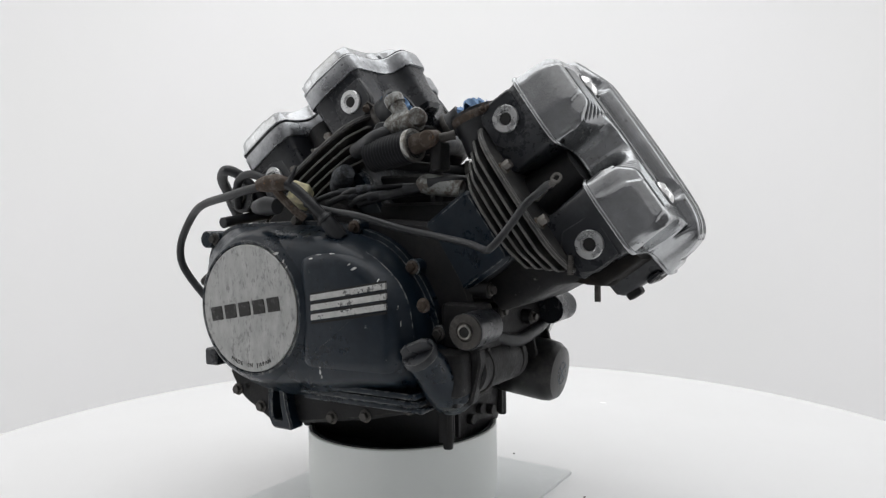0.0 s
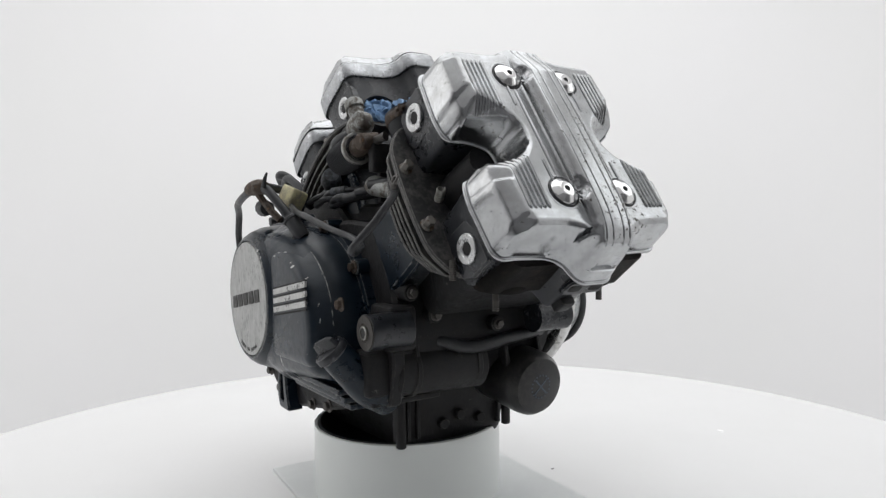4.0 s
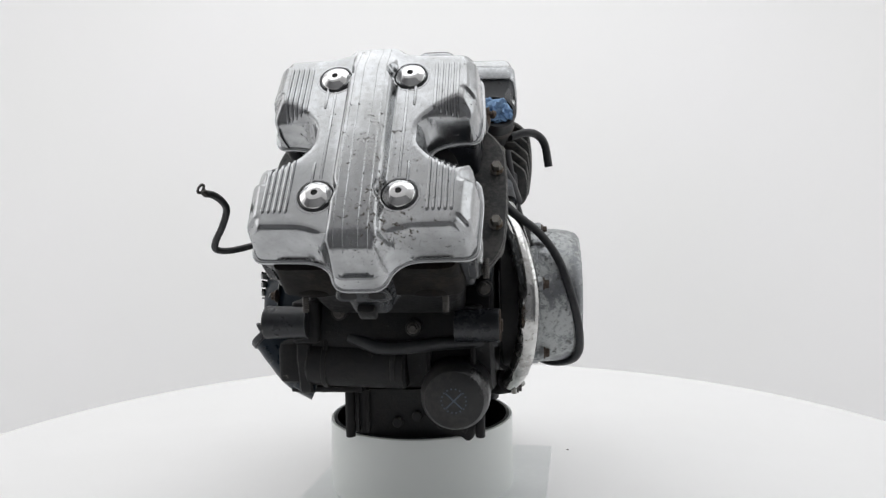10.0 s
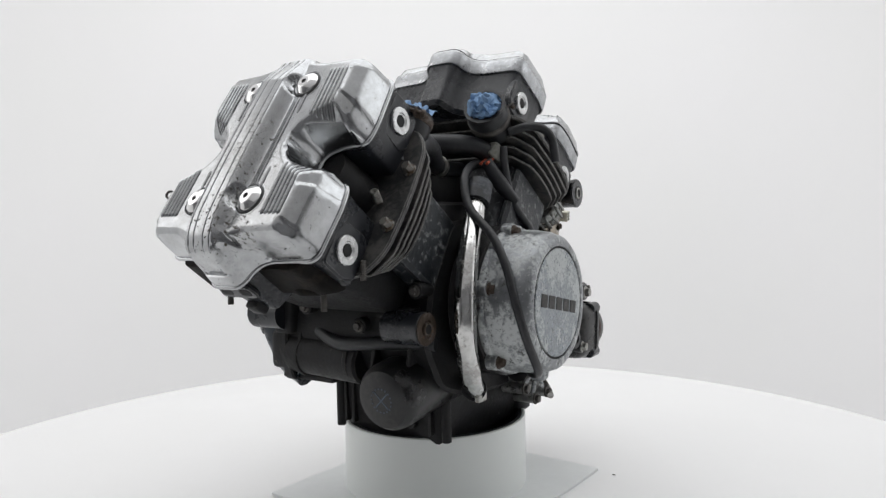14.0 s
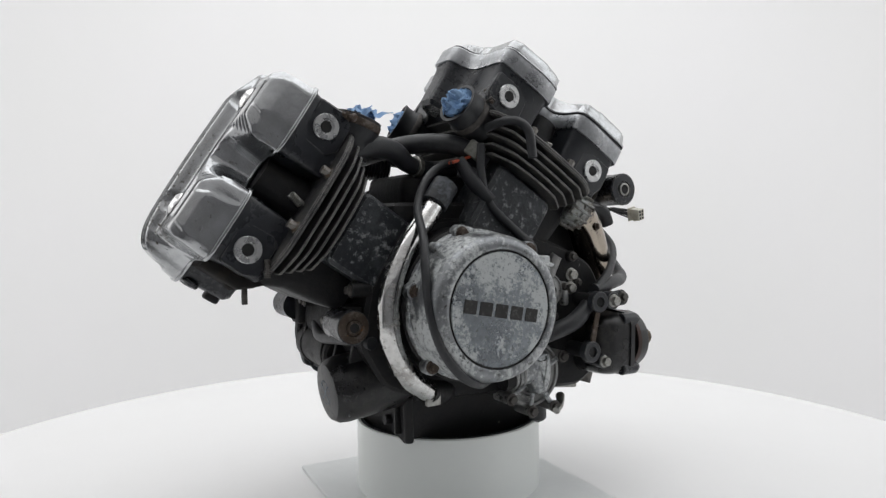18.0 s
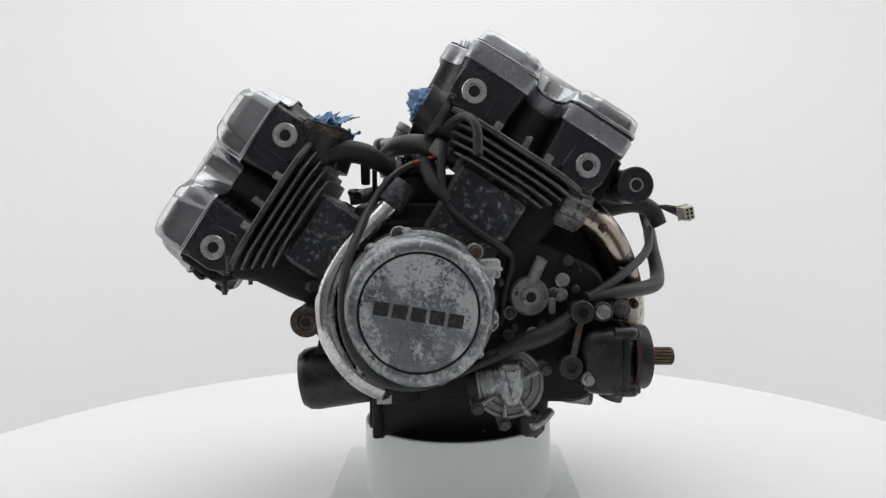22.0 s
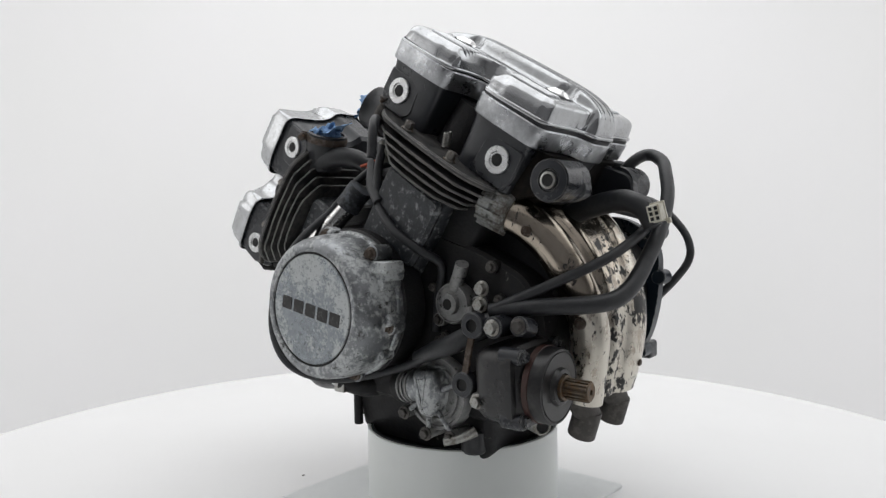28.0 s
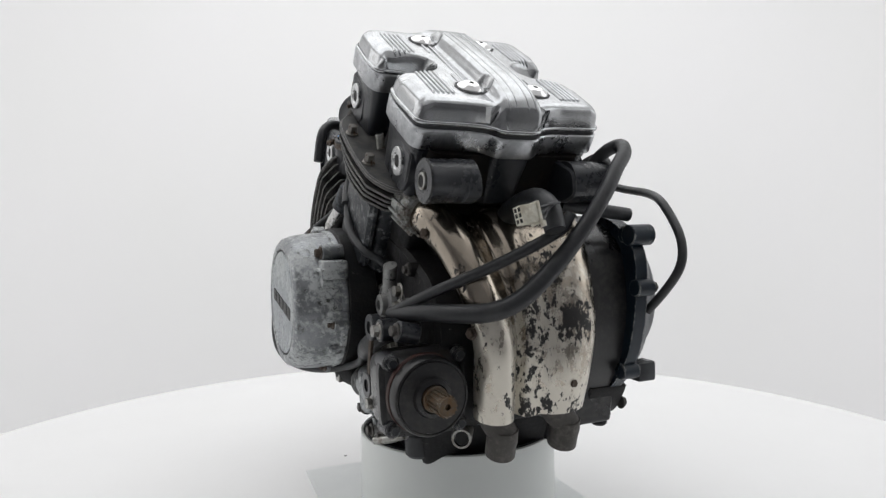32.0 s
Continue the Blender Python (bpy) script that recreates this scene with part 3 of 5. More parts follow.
def stub_axis(band, sx):
    """Foot and mouth of an intake stub in its bank's space."""
    way = Vector((sx * 0.2, 0.98, -0.03)) if band else Vector((sx * 0.12, 0.95, 0.24))
    mouth = Vector((sx * 0.0755, 0.115, 0.1835)) if band else Vector((sx * 0.0755, 0.112, 0.1930))
    return mouth - way.normalized() * 0.046, mouth


def cylinder_bank(m, band):
    """A head with its plugs, ports and bolts, and the finned cylinder block under it."""
    global PLUG
    turned = m @ Matrix.Rotation(math.pi, 4, "Z") if band else m
    head = part("cylinder_head", stack(bmesh.new(), [(cover_ring(0.010, 0.0), 0.192), (cover_ring(0.0055, 0.0), 0.197), (cover_ring(0.0045, 0.0), 0.225), (cover_ring(0.003, 0.0), 0.242), (cover_ring(0.0015, 0.0), 0.2485)], turned), BLACK, engine, "black painted cylinder head")
    valve_cover(m, band)
    if PLUG is None:
        PLUG = (shared(lathe([(0.0150, -0.012), (0.0150, 0.0), (0.0135, 0.0012), (0.0135, 0.0038), (0.0128, 0.0046), (0.0082, 0.0046), (0.0074, 0.0034), (0.0062, 0.0034), (0.0062, 0.001)], None, 40), WASHER),
                shared(lathe([(0.0060, 0.0), (0.0060, 0.0037), (0.0001, 0.0037)], None, 6), HOLE_SHADE),
                shared(hex_head(0.0058, 0.0110, 0.0078), BOLTGREY),
                shared(lathe([(0.0032 if i % 2 else 0.0027, 0.001 * i) for i in range(19)], None, 10), DULLSTEEL))
    for sx in (-1, 1):
        for sy in (-1, 1):
            mm = m @ along((sx * 0.0915, sy * 0.0725, 0.2212), (sx, 0, 0))
            placed("head_plug", PLUG[0], mm, head, "bright turned aluminium plug")
            placed("plug_socket_shade", PLUG[1], mm, head, "black fill for the shade in a hexagon socket")
            # raised panel round the plug
            edge_v = [(0.047, 0.205), (0.058, 0.1965), (0.090, 0.1975), (0.097, 0.212), (0.0955, 0.240), (0.049, 0.241)]
            part("head_panel", stack(bmesh.new(), [(rounded([(sy * v, n) for v, n in edge_v], 0.004, 3), sx * 0.085), (rounded([(sy * v, n) for v, n in edge_v], 0.004, 3), sx * 0.0915), (inset(rounded([(sy * v, n) for v, n in edge_v], 0.004, 3), 0.0018), sx * 0.0932)], m @ YZ), BLACK, head)
        for sy in (-1, 1):
            placed("head_bolt", PLUG[2], m @ pose(sx * 0.1065, sy * 0.0315, 0.1965) @ Matrix.Scale(0.85, 4), head, "weathered flanged head bolt")
    # lower deck of the head between the spark plug wells, and fins below it
    deck = rounded(mirror4([(0.05, 0.088, 0.01), (0.096, 0.084, 0.012), (0.114, 0.060, 0.02), (0.1175, 0.02, 0.02)]), 0.01, 5)
    part("deck", slab(deck, 0.1905, 0.1965, m, 0.0015), FINBLACK, head, "flat lower deck of the head")
    for sx in (-1, 1):
        part("spark_plug_tower", stack(bmesh.new(), [(circle(0.026, 24, (sx * 0.055, 0)), 0.19), (circle(0.022, 24, (sx * 0.052, 0)), 0.245)], m), GREASE, head)
    # exhaust side of the head and the water jacket below it
    part("port_wall", stack(bmesh.new(), [(rounded([(-0.080, -0.100), (0.080, -0.100), (0.080, -0.05), (-0.080, -0.05)], 0.01, 4), 0.192), (rounded([(-0.082, -0.109), (0.082, -0.109), (0.082, -0.05), (-0.082, -0.05)], 0.012, 4), 0.205), (rounded([(-0.078, -0.108), (0.078, -0.108), (0.078, -0.05), (-0.078, -0.05)], 0.012, 4), 0.2475)], m), SOOT, head)
    spring = shared(tube([(0.0036 * math.cos(i * 0.9), 0.0036 * math.sin(i * 0.9), i * 0.00032) for i in range(50)], 0.0009, 6, 2), STEEL)
    for sx in (-1, 1):
        placed("terminal_spring", spring, m @ pose(sx * 0.086, -0.006, 0.199, -8, sx * 14, 0), head, "coil spring of a plug terminal")
    block = part("cylinder_block", slab(rounded([(-0.088, -0.041), (0.088, -0.041), (0.088, 0.041), (-0.088, 0.041)], 0.012, 4), 0.055, 0.192, m, 0.002), JUG, engine, "black cylinder block with white corrosion spots")
    part("water_jacket", stack(bmesh.new(), [(rounded([(-0.072, -0.074), (0.072, -0.074), (0.072, -0.03), (-0.072, -0.03)], 0.012, 4), 0.100), (rounded([(-0.072, -0.080), (0.072, -0.080), (0.072, -0.03), (-0.072, -0.03)], 0.012, 4), 0.125), (rounded([(-0.076, -0.084), (0.076, -0.084), (0.076, -0.03), (-0.076, -0.03)], 0.012, 4), 0.165), (rounded([(-0.080, -0.096), (0.080, -0.096), (0.080, -0.03), (-0.080, -0.03)], 0.012, 4), 0.191)], m), GREASE, block)
    for k in range(4):
        n = 0.1825 - 0.0087 * k
        v0 = 0.078 - 0.0068 * k
        w = 0.1165 - 0.0018 * k
        f = rounded(mirror4([(0.05, v0, 0.008), (w - 0.020, v0 - 0.001, 0.004), (w - 0.003, v0 - 0.024, 0.005), (w, 0.012, 0.004)]), 0.01, 4)
        part("fin", slab(f, n - 0.0014, n + 0.0014, m, 0.0006), FINBLACK, block)
    # side wall of the block with its raised panel
    for sx in (-1, 1):
        part("wall_panel", slab(rounded([(-0.041, 0.072), (0.041, 0.066), (0.043, 0.152), (-0.041, 0.152)], 0.010, 3), 0.0870 * sx, 0.0985 * sx, m @ YZ, 0.004), JUG if (sx > 0) != band else NAVY, block)
    # intake stubs towards the valley, exhaust ports on the other side
    for sx in (-1, 1):
        a, b = stub_axis(band, sx)
        port = part("intake_stub", lathe([(0.0225, 0), (0.0225, 0.02), (0.0238, 0.022), (0.0238, 0.028), (0.0225, 0.03), (0.0232, 0.042), (0.0240, 0.044), (0.0240, 0.046), (0.0205, 0.046), (0.0200, 0.03)] if band else [(0.0225, 0), (0.0225, 0.02), (0.0240, 0.022), (0.0240, 0.043), (0.0205, 0.044), (0.0200, 0.03)], m @ along(a, b - a), 32), RUBBER, head, "black rubber intake stub")
        cm = m @ along(a + (b - a) * (0.42 if band else 0.70), b - a, 40 * sx)
        clamp = part("clamp", lathe([(0.0245, 0), (0.0252, 0.001), (0.0252, 0.007), (0.0245, 0.008)], cm, 32), DULLSTEEL if band else RUST, port, "worn steel hose clamp" if band else "rusty hose clamp")
        for s in (-1, 1):
            part("clamp_ear", box((s * 0.005 - 0.0012, 0.0240, 0.0), (s * 0.005 + 0.0012, 0.0330, 0.008), 0.0005, cm), DULLSTEEL if band else RUST, clamp)
        part("clamp_screw", rod(cm @ Vector((-0.011, 0.0295, 0.004)), cm @ Vector((0.010, 0.0295, 0.004)), 0.0022, 10), RUST, clamp)
        part("screw_head", rod(cm @ Vector((-0.015, 0.0295, 0.004)), cm @ Vector((-0.011, 0.0295, 0.004)), 0.0042, 12), RUST, clamp)
        part("exhaust_port", lathe([(0.026, 0), (0.026, 0.02), (0.023, 0.024), (0.0185, 0.024), (0.0185, 0.01)], m @ along((sx * 0.052, -0.079, 0.206), (0, -0.75, -0.66)), 28), SOOT, head)
        if not band:
            for x, v, n in ((0.098, -0.071, 0.2018), (0.063, -0.102, 0.198)):
                placed("exhaust_stud", PLUG[3], m @ along((sx * x, v, n), (0, -0.83, -0.56)), head, "rusty exhaust stud")
    return head, block


cylinder_bank(FRONT, False)
cylinder_bank(BACK, True)

# ---- crankcase ----
case_outline = rounded([(-0.128, 0.205), (-0.115, 0.265), (-0.075, 0.33), (-0.01, 0.335), (0.06, 0.325), (0.135, 0.30), (0.185, 0.275), (0.205, 0.235), (0.20, 0.150), (0.165, 0.125), (-0.04, 0.135), (-0.10, 0.155)], 0.015, 4)
upper = rounded([(0.0, 0.32), (0.06, 0.36), (0.135, 0.365), (0.180, 0.325), (0.205, 0.25), (0.10, 0.24)], 0.02, 4)
part("case_upper", slab(upper, -0.100, 0.045, YZ, 0.004), GREASE, engine, "grease-darkened upper crankcase")
crankcase = part("crankcase", slab(case_outline, -0.116, 0.082, YZ, 0.004), GREASE, engine, "grease-darkened black crankcase")
sump = part("sump", stack(bmesh.new(), [(rounded([(-0.072, -0.062), (0.052, -0.062), (0.062, 0.12), (-0.080, 0.12)], 0.012, 4), 0.079), (rounded([(-0.078, -0.066), (0.056, -0.066), (0.064, 0.128), (-0.084, 0.128)], 0.012, 4), 0.088), (rounded([(-0.092, -0.071), (0.066, -0.069), (0.07, 0.135), (-0.10, 0.135)], 0.012, 4), 0.142)]), GREASE, engine, "oily black sump pan")
for x, y in ((-0.0848, -0.0705), (0.0627, -0.0645), (-0.0848, 0.125)):
    part("sump_foot", rod((x, y, 0.148), (x, y, 0.0875), 0.0055, 14), GREASE, sump)
for x in (-0.090, -0.078, -0.066, 0.044):
    part("sump_rib", box((x, -0.0735, 0.094), (x + 0.004, -0.062, 0.142), 0.001), GREASE, sump)
for x, z in ((-0.03, 0.105), (-0.008, 0.112), (0.02, 0.104)):
    part("sump_lump", rod((x, -0.06, z), (x, -0.074, z), 0.006, 12), GREASE, sump)


# casting webs, bosses and bolts under the front head, between the mounts
for x in (-0.098, -0.05, 0.012, 0.058):
    part("case_web", slab(rounded([(-0.128, 0.170), (-0.100, 0.205), (-0.096, 0.262), (-0.112, 0.262), (-0.124, 0.215), (-0.134, 0.176)], 0.004, 3), x, x + 0.005, YZ, 0.001), GREASE, crankcase)
small_bolt = shared(hex_head(0.0045, 0.0055, 0.0062), DULLSTEEL)
for x, z in ((-0.078, 0.238), (-0.030, 0.246), (0.035, 0.244), (0.074, 0.262), (-0.105, 0.262), (0.0, 0.222)):
    boss = part("front_boss", rod((x, -0.112, z), (x, -0.134, z), 0.0085, 18), GREASE, crankcase)
    placed("front_bolt", small_bolt, along((x, -0.134, z), (0, -1, 0)), boss, "weathered small bolt")
# ---- alternator cover (engine's left side) ----
AC = (-0.0157, 0.2427)
alt = part("alternator_cover", lathe([(0.0800, 0.1215), (0.0800, 0.1275), (0.0792, 0.1286), (0.0778, 0.1292), (0.0768, 0.150), (0.0748, 0.164), (0.0715, 0.1730), (0.067, 0.1765), (0.0615, 0.1770), (0.0600, 0.1762), (0.0595, 0.1735), (0.001, 0.1735)], Matrix.Translation((0, *AC)) @ YZ, 72), CORRODED, engine, "oxidised bare aluminium alternator cover")
# black ring colours in the shade of the groove
part("badge_groove_shade", lathe([(0.0597, 0.1725), (0.0597, 0.1752), (0.0572, 0.1752), (0.0572, 0.1725)], Matrix.Translation((0, *AC)) @ YZ, 72), HOLE_SHADE, alt, "black fill for the shade in the groove round the badge")
plate = part("badge_plate", lathe([(0.0574, 0.172), (0.0574, 0.1758), (0.0566, 0.1766), (0.001, 0.1766)], Matrix.Translation((0, *AC)) @ YZ, 72), PLATE_MOTTLED, alt, "mottled grey aluminium badge plate")


def brand_bars(parent, x, y0, z0, y1, z1, h):
    """Five plain dark blocks along a line on the face at x."""
    a, b = Vector((y0, z0)), Vector((y1, z1))
    d = (b - a) / 5
    way = d.normalized()
    up = Vector((-way.y, way.x)) if way.x > 0 else Vector((way.y, -way.x))
    for i in range(5):
        c = a + d * (i + 0.5)
        w = d.length * 0.40
        q = [c - way * w - up * h / 2, c + way * w - up * h / 2, c + way * w + up * h / 2, c - way * w + up * h / 2]
        part("brand_bar", slab(rounded([tuple(p) for p in q], 0.001, 2), x, x + (0.0008 if x > 0 else -0.0008), YZ, 0.0002), LETTERING, parent, "plain dark block on the badge")


brand_bars(plate, 0.1764, -0.0610, 0.2500, 0.0290, 0.2325, 0.0135)
lug = shared(lathe([(0.0085, 0), (0.0085, 0.010), (0.0075, 0.012)], None, 20), CORRODED)
lug_bolt = shared(hex_head(0.0052, 0.0065, 0.007), RUST)
for y, z, x in ((-0.0343, 0.3185, 0.124), (0.0424, 0.2994, 0.145), (0.0578, 0.2254, 0.138), (-0.089, 0.262, 0.112), (-0.072, 0.185, 0.112), (0.005, 0.170, 0.112)):
    b = part("bolt_lug", rod((0.1215, y, z), (max(x, 0.134), y, z), 0.0088, 20), CORRODED, alt)
    placed("lug_bolt", lug_bolt, along((max(x, 0.134), y, z), (1, 0, 0)), b, "rusty flange bolt")
for deg, deep in ((20, 0.150), (-8, 0.146), (-38, 0.140), (98, 0.138), (128, 0.136), (-75, 0.134)):
    a = radians(deg)
    part("rim_boss", rod((0.1216, AC[0] + 0.0775 * math.cos(a), AC[1] + 0.0775 * math.sin(a)), (deep, AC[0] + 0.0755 * math.cos(a), AC[1] + 0.0755 * math.sin(a)), 0.0068, 16, edge=0.002), CORRODED, alt)
part("cable_outlet", box((0.122, 0.040, 0.272), (0.150, 0.068, 0.292), 0.004), CORRODED, alt)
part("outlet_rib", box((0.124, 0.042, 0.280), (0.153, 0.0695, 0.284), 0.0015), CORRODED, alt)
part("alternator_flange", slab(rounded([(AC[0] + 0.084 * math.cos(a), AC[1] + 0.084 * math.sin(a)) for a in [i * math.pi / 8 for i in range(16)]], 0.02, 3), 0.088, 0.1222, YZ, 0.002), GREASE, engine, "black mating flange behind the alternator")

# curved chrome coolant pipe in front of the alternator
pipe = part("coolant_pipe", tube([(0.091, -0.040, 0.352), (0.098, -0.056, 0.335), (0.109, -0.085, 0.305), (0.117, -0.106, 0.270), (0.119, -0.112, 0.240), (0.116, -0.106, 0.205), (0.108, -0.086, 0.172), (0.097, -0.061, 0.152), (0.088, -0.045, 0.146)], 0.0112, 20, 8), CHROME_OLD, engine, "curved chromed coolant pipe")
part("pipe_boot", tube([(0.088, -0.026, 0.370), (0.090, -0.033, 0.362), (0.093, -0.044, 0.349)], 0.0145, 18, 5), BOOT, pipe, "rubber boot on the pipe")
part("pipe_end", tube([(0.095, -0.058, 0.150), (0.082, -0.035, 0.143), (0.07, -0.02, 0.142)], [0.0135, 0.0138, 0.012], 16, 4), GREASE, pipe)
part("pipe_clip", box((0.098, -0.062, 0.136), (0.104, -0.046, 0.150), 0.001), STEEL, pipe)

# ---- clutch cover (engine's right side) ----
CC = (0.1105, 0.2425)
hull = rounded([(0.243, 0.2425, 0.06), (0.242, 0.302, 0.02), (0.205, 0.332, 0.03), (0.07, 0.335, 0.03), (0.0225, 0.330, 0.03), (-0.036, 0.312, 0.03), (-0.078, 0.262, 0.03), (-0.093, 0.20, 0.02), (-0.080, 0.160, 0.02), (0.03, 0.137, 0.02), (0.12, 0.128, 0.04), (0.19, 0.145, 0.05), (0.228, 0.185, 0.05)], 0.03, 7)
crown = rounded([(0.198, 0.2425, 0.06), (0.186, 0.288, 0.04), (0.155, 0.317, 0.04), (0.07, 0.320, 0.03), (0.0225, 0.316, 0.03), (-0.030, 0.300, 0.03), (-0.066, 0.258, 0.03), (-0.078, 0.205, 0.02), (-0.066, 0.177, 0.02), (0.03, 0.166, 0.02), (0.11, 0.160, 0.04), (0.165, 0.178, 0.05), (0.190, 0.205, 0.05)], 0.03, 7)
between = [((a[0] + b[0]) / 2, (a[1] + b[1]) / 2) for a, b in zip(hull, inset(crown, -0.006))]
clutch = part("clutch_cover", stack(bmesh.new(), [(hull, -0.112), (hull, -0.126), (inset(hull, 0.006), -0.127), (between, -0.148), (inset(crown, -0.003), -0.166), (crown, -0.174), (inset(crown, 0.007), -0.1805), (inset(crown, 0.018), -0.1835)], YZ), NAVY, engine, "dark navy painted clutch cover with scuffed edges")
part("round_land", lathe([(0.088, -0.145), (0.085, -0.168), (0.080, -0.180), (0.0755, -0.186), (0.0715, -0.1895), (0.0695, -0.1895), (0.0685, -0.187), (0.001, -0.187)], Matrix.Translation((0, *CC)) @ YZ, 72), NAVY, clutch)
rplate = part("badge_plate", lathe([(0.0678, -0.186), (0.0678, -0.1896), (0.067, -0.1904), (0.001, -0.1904)], Matrix.Translation((0, *CC)) @ YZ, 72), PLATE_SCRATCHED, clutch, "scratched silver badge plate")
brand_bars(rplate, -0.1903, 0.1680, 0.2330, 0.0640, 0.2500, 0.0150)


def letters(words, parent, centre, r, start, step, size, x):
    """Words along an arc on the face at x, in the built-in font."""
    bm = bmesh.new()
    for i, ch in enumerate(words):
        if ch == " ":
            continue
        cu = bpy.data.curves.new("letter", "FONT")
        cu.body, cu.size, cu.align_x, cu.extrude = ch, size, "CENTER", 0.0002
        ob = bpy.data.objects.new("letter", cu)
        me = bpy.data.meshes.new_from_object(ob)
        a = radians(start + step * i)
        m = Matrix.Translation((x, centre[0] + r * math.sin(-a), centre[1] - r * math.cos(a))) @ Matrix(((0, 0, -1), (-1, 0, 0), (0, 1, 0))).to_4x4() @ Matrix.Rotation(a, 4, "Z")
        me.transform(m)
        bm.from_mesh(me)
        bpy.data.objects.remove(ob)
        bpy.data.curves.remove(cu)
        bpy.data.meshes.remove(me)
    part("lettering", bm, LETTERING, parent, "small dark words made in japan")


letters("MADE IN JAPAN", rplate, CC, 0.0628, -24, 4.3, 0.0062, -0.1906)
# three silver stripes on the bulge
BULGE = rounded([(0.048, 0.303), (0.01, 0.308), (-0.032, 0.298), (-0.071, 0.264), (-0.079, 0.212), (-0.069, 0.182), (0.048, 0.178)], 0.022, 6)
part("bulge", stack(bmesh.new(), [(inset(BULGE, -0.004), -0.164), (inset(BULGE, 0.001), -0.175), (inset(BULGE, 0.0035), -0.1800), (inset(BULGE, 0.007), -0.1836), (inset(BULGE, 0.011), -0.1856), (inset(BULGE, 0.016), -0.1862)], YZ), NAVY, clutch, "", 70)
for k in range(3):
    dz = -0.0098 * k
    q = [(0.0265, 0.2535 + dz), (-0.0655, 0.2685 + dz), (-0.0655, 0.2745 + dz), (0.0265, 0.2595 + dz)]
    part("stripe", slab(q, -0.1855, -0.1878, YZ, 0.0004), STRIPE, clutch, "scuffed silver stripe")
for k in range(4):
    dz = -0.0098 * k + 0.0049
    q = [(0.0265, 0.2546 + dz), (-0.0655, 0.2696 + dz), (-0.0655, 0.2716 + dz), (0.0265, 0.2566 + dz)]
    part("stripe_gap", slab(q, -0.1855, -0.1872, YZ, 0.0002), HOLE_SHADE, clutch)
for y, z in ((0.236, 0.314),):
    part("corner_lug", rod((-0.108, y, z), (-0.134, y, z), 0.0105, 18), NAVY, clutch)
case_bolt = shared(hex_head(0.0052, 0.006, 0.0072), DULLSTEEL)
rust_bolt = shared(hex_head(0.0052, 0.006, 0.0072), RUST)
edge = inset(hull, 0.000)
for f, rusty in ((0.06, 0), (0.15, 0), (0.24, 0), (0.36, 1), (0.47, 1), (0.545, 0), (0.61, 0), (0.70, 0), (0.78, 0), (0.86, 0), (0.95, 0)):
    y, z = edge[int(f * len(edge))]
    lugp = part("bolt_lug", rod((-0.110, y, z), (-0.130, y, z), 0.0085, 16), NAVY, clutch)
    placed("lug_bolt", rust_bolt if rusty else case_bolt, along((-0.130, y, z), (-1, 0, 0)), lugp, "rusty bolt" if rusty else "")
placed("lug_bolt", rust_bolt, along((-0.160, -0.0901, 0.2512), (-1, 0, 0)), clutch, "rusty bolt")
# ledges along the lower edge of the cover
for z, x in ((0.1605, -0.160), (0.1515, -0.154), (0.1435, -0.147)):
    part("ledge", box((x, -0.078, z - 0.0032), (-0.118, 0.075, z + 0.0032), 0.002), NAVY, clutch)
part("case_rail", box((-0.139, -0.112, 0.1485), (-0.060, 0.085, 0.1550), 0.002), GREASE, engine, "black ledge along the foot of the case")
part("lower_case", slab(rounded([(-0.098, 0.175), (0.12, 0.16), (0.205, 0.160), (0.185, 0.128), (0.137, 0.103), (0.095, 0.106), (0.0, 0.122), (-0.065, 0.138)], 0.01, 4), -0.085, -0.136, YZ, 0.004), GREASE, engine, "black lower crankcase half")
ho = rounded([(0.090, 0.102), (0.122, 0.102), (0.128, 0.118), (0.126, 0.150), (0.115, 0.158), (0.102, 0.156), (0.098, 0.125)], 0.006, 4)
cy, cz = sum(q[0] for q in ho) / len(ho), sum(q[1] for q in ho) / len(ho)
hi = [(cy + 0.002 + (y - cy) * 0.42, cz + (z - cz) * 0.66) for y, z in ho]
bm = bmesh.new()
loops = [[bm.verts.new((x, y, z)) for y, z in r] for r, x in ((ho, -0.132), (ho, -0.148), (inset(ho, 0.002), -0.150), (inset(hi, -0.001), -0.150), (hi, -0.149), (hi, -0.132))]
for a, b in zip(loops, loops[1:] + loops[:1]):
    for i in range(len(ho)):
        bm.faces.new((a[i - 1], a[i], b[i], b[i - 1]))
part("case_hook", bm, NAVY, engine, "black slotted lug on the lower case")
for y, z in ((-0.055, 0.142), (0.0, 0.127), (0.045, 0.120), (0.150, 0.120), (0.187, 0.136), (-0.07, 0.146)):
    placed("case_bolt", case_bolt, along((-0.136, y, z), (-1, 0, 0)), engine)
# oil filler neck and its winged cap
neck = part("oil_filler", tube([(-0.112, -0.092, 0.160), (-0.134, -0.0960, 0.170), (-0.154, -0.0955, 0.187), (-0.170, -0.0930, 0.204)], [0.026, 0.0225, 0.0180, 0.0162], 24, 6), NAVY, engine, "oil filler neck beside the clutch cover")
WEBBED = rounded([(-0.060, 0.186, 0.006), (-0.085, 0.212, 0.012), (-0.108, 0.200, 0.010), (-0.122, 0.176, 0.008), (-0.118, 0.150, 0.008), (-0.065, 0.148, 0.006)], 0.008, 4)
part("filler_web", stack(bmesh.new(), [(WEBBED, -0.112), (WEBBED, -0.128), (inset(WEBBED, 0.004), -0.136), (inset(WEBBED, 0.010), -0.140)], YZ), NAVY, neck, "cast web beside the filler neck")
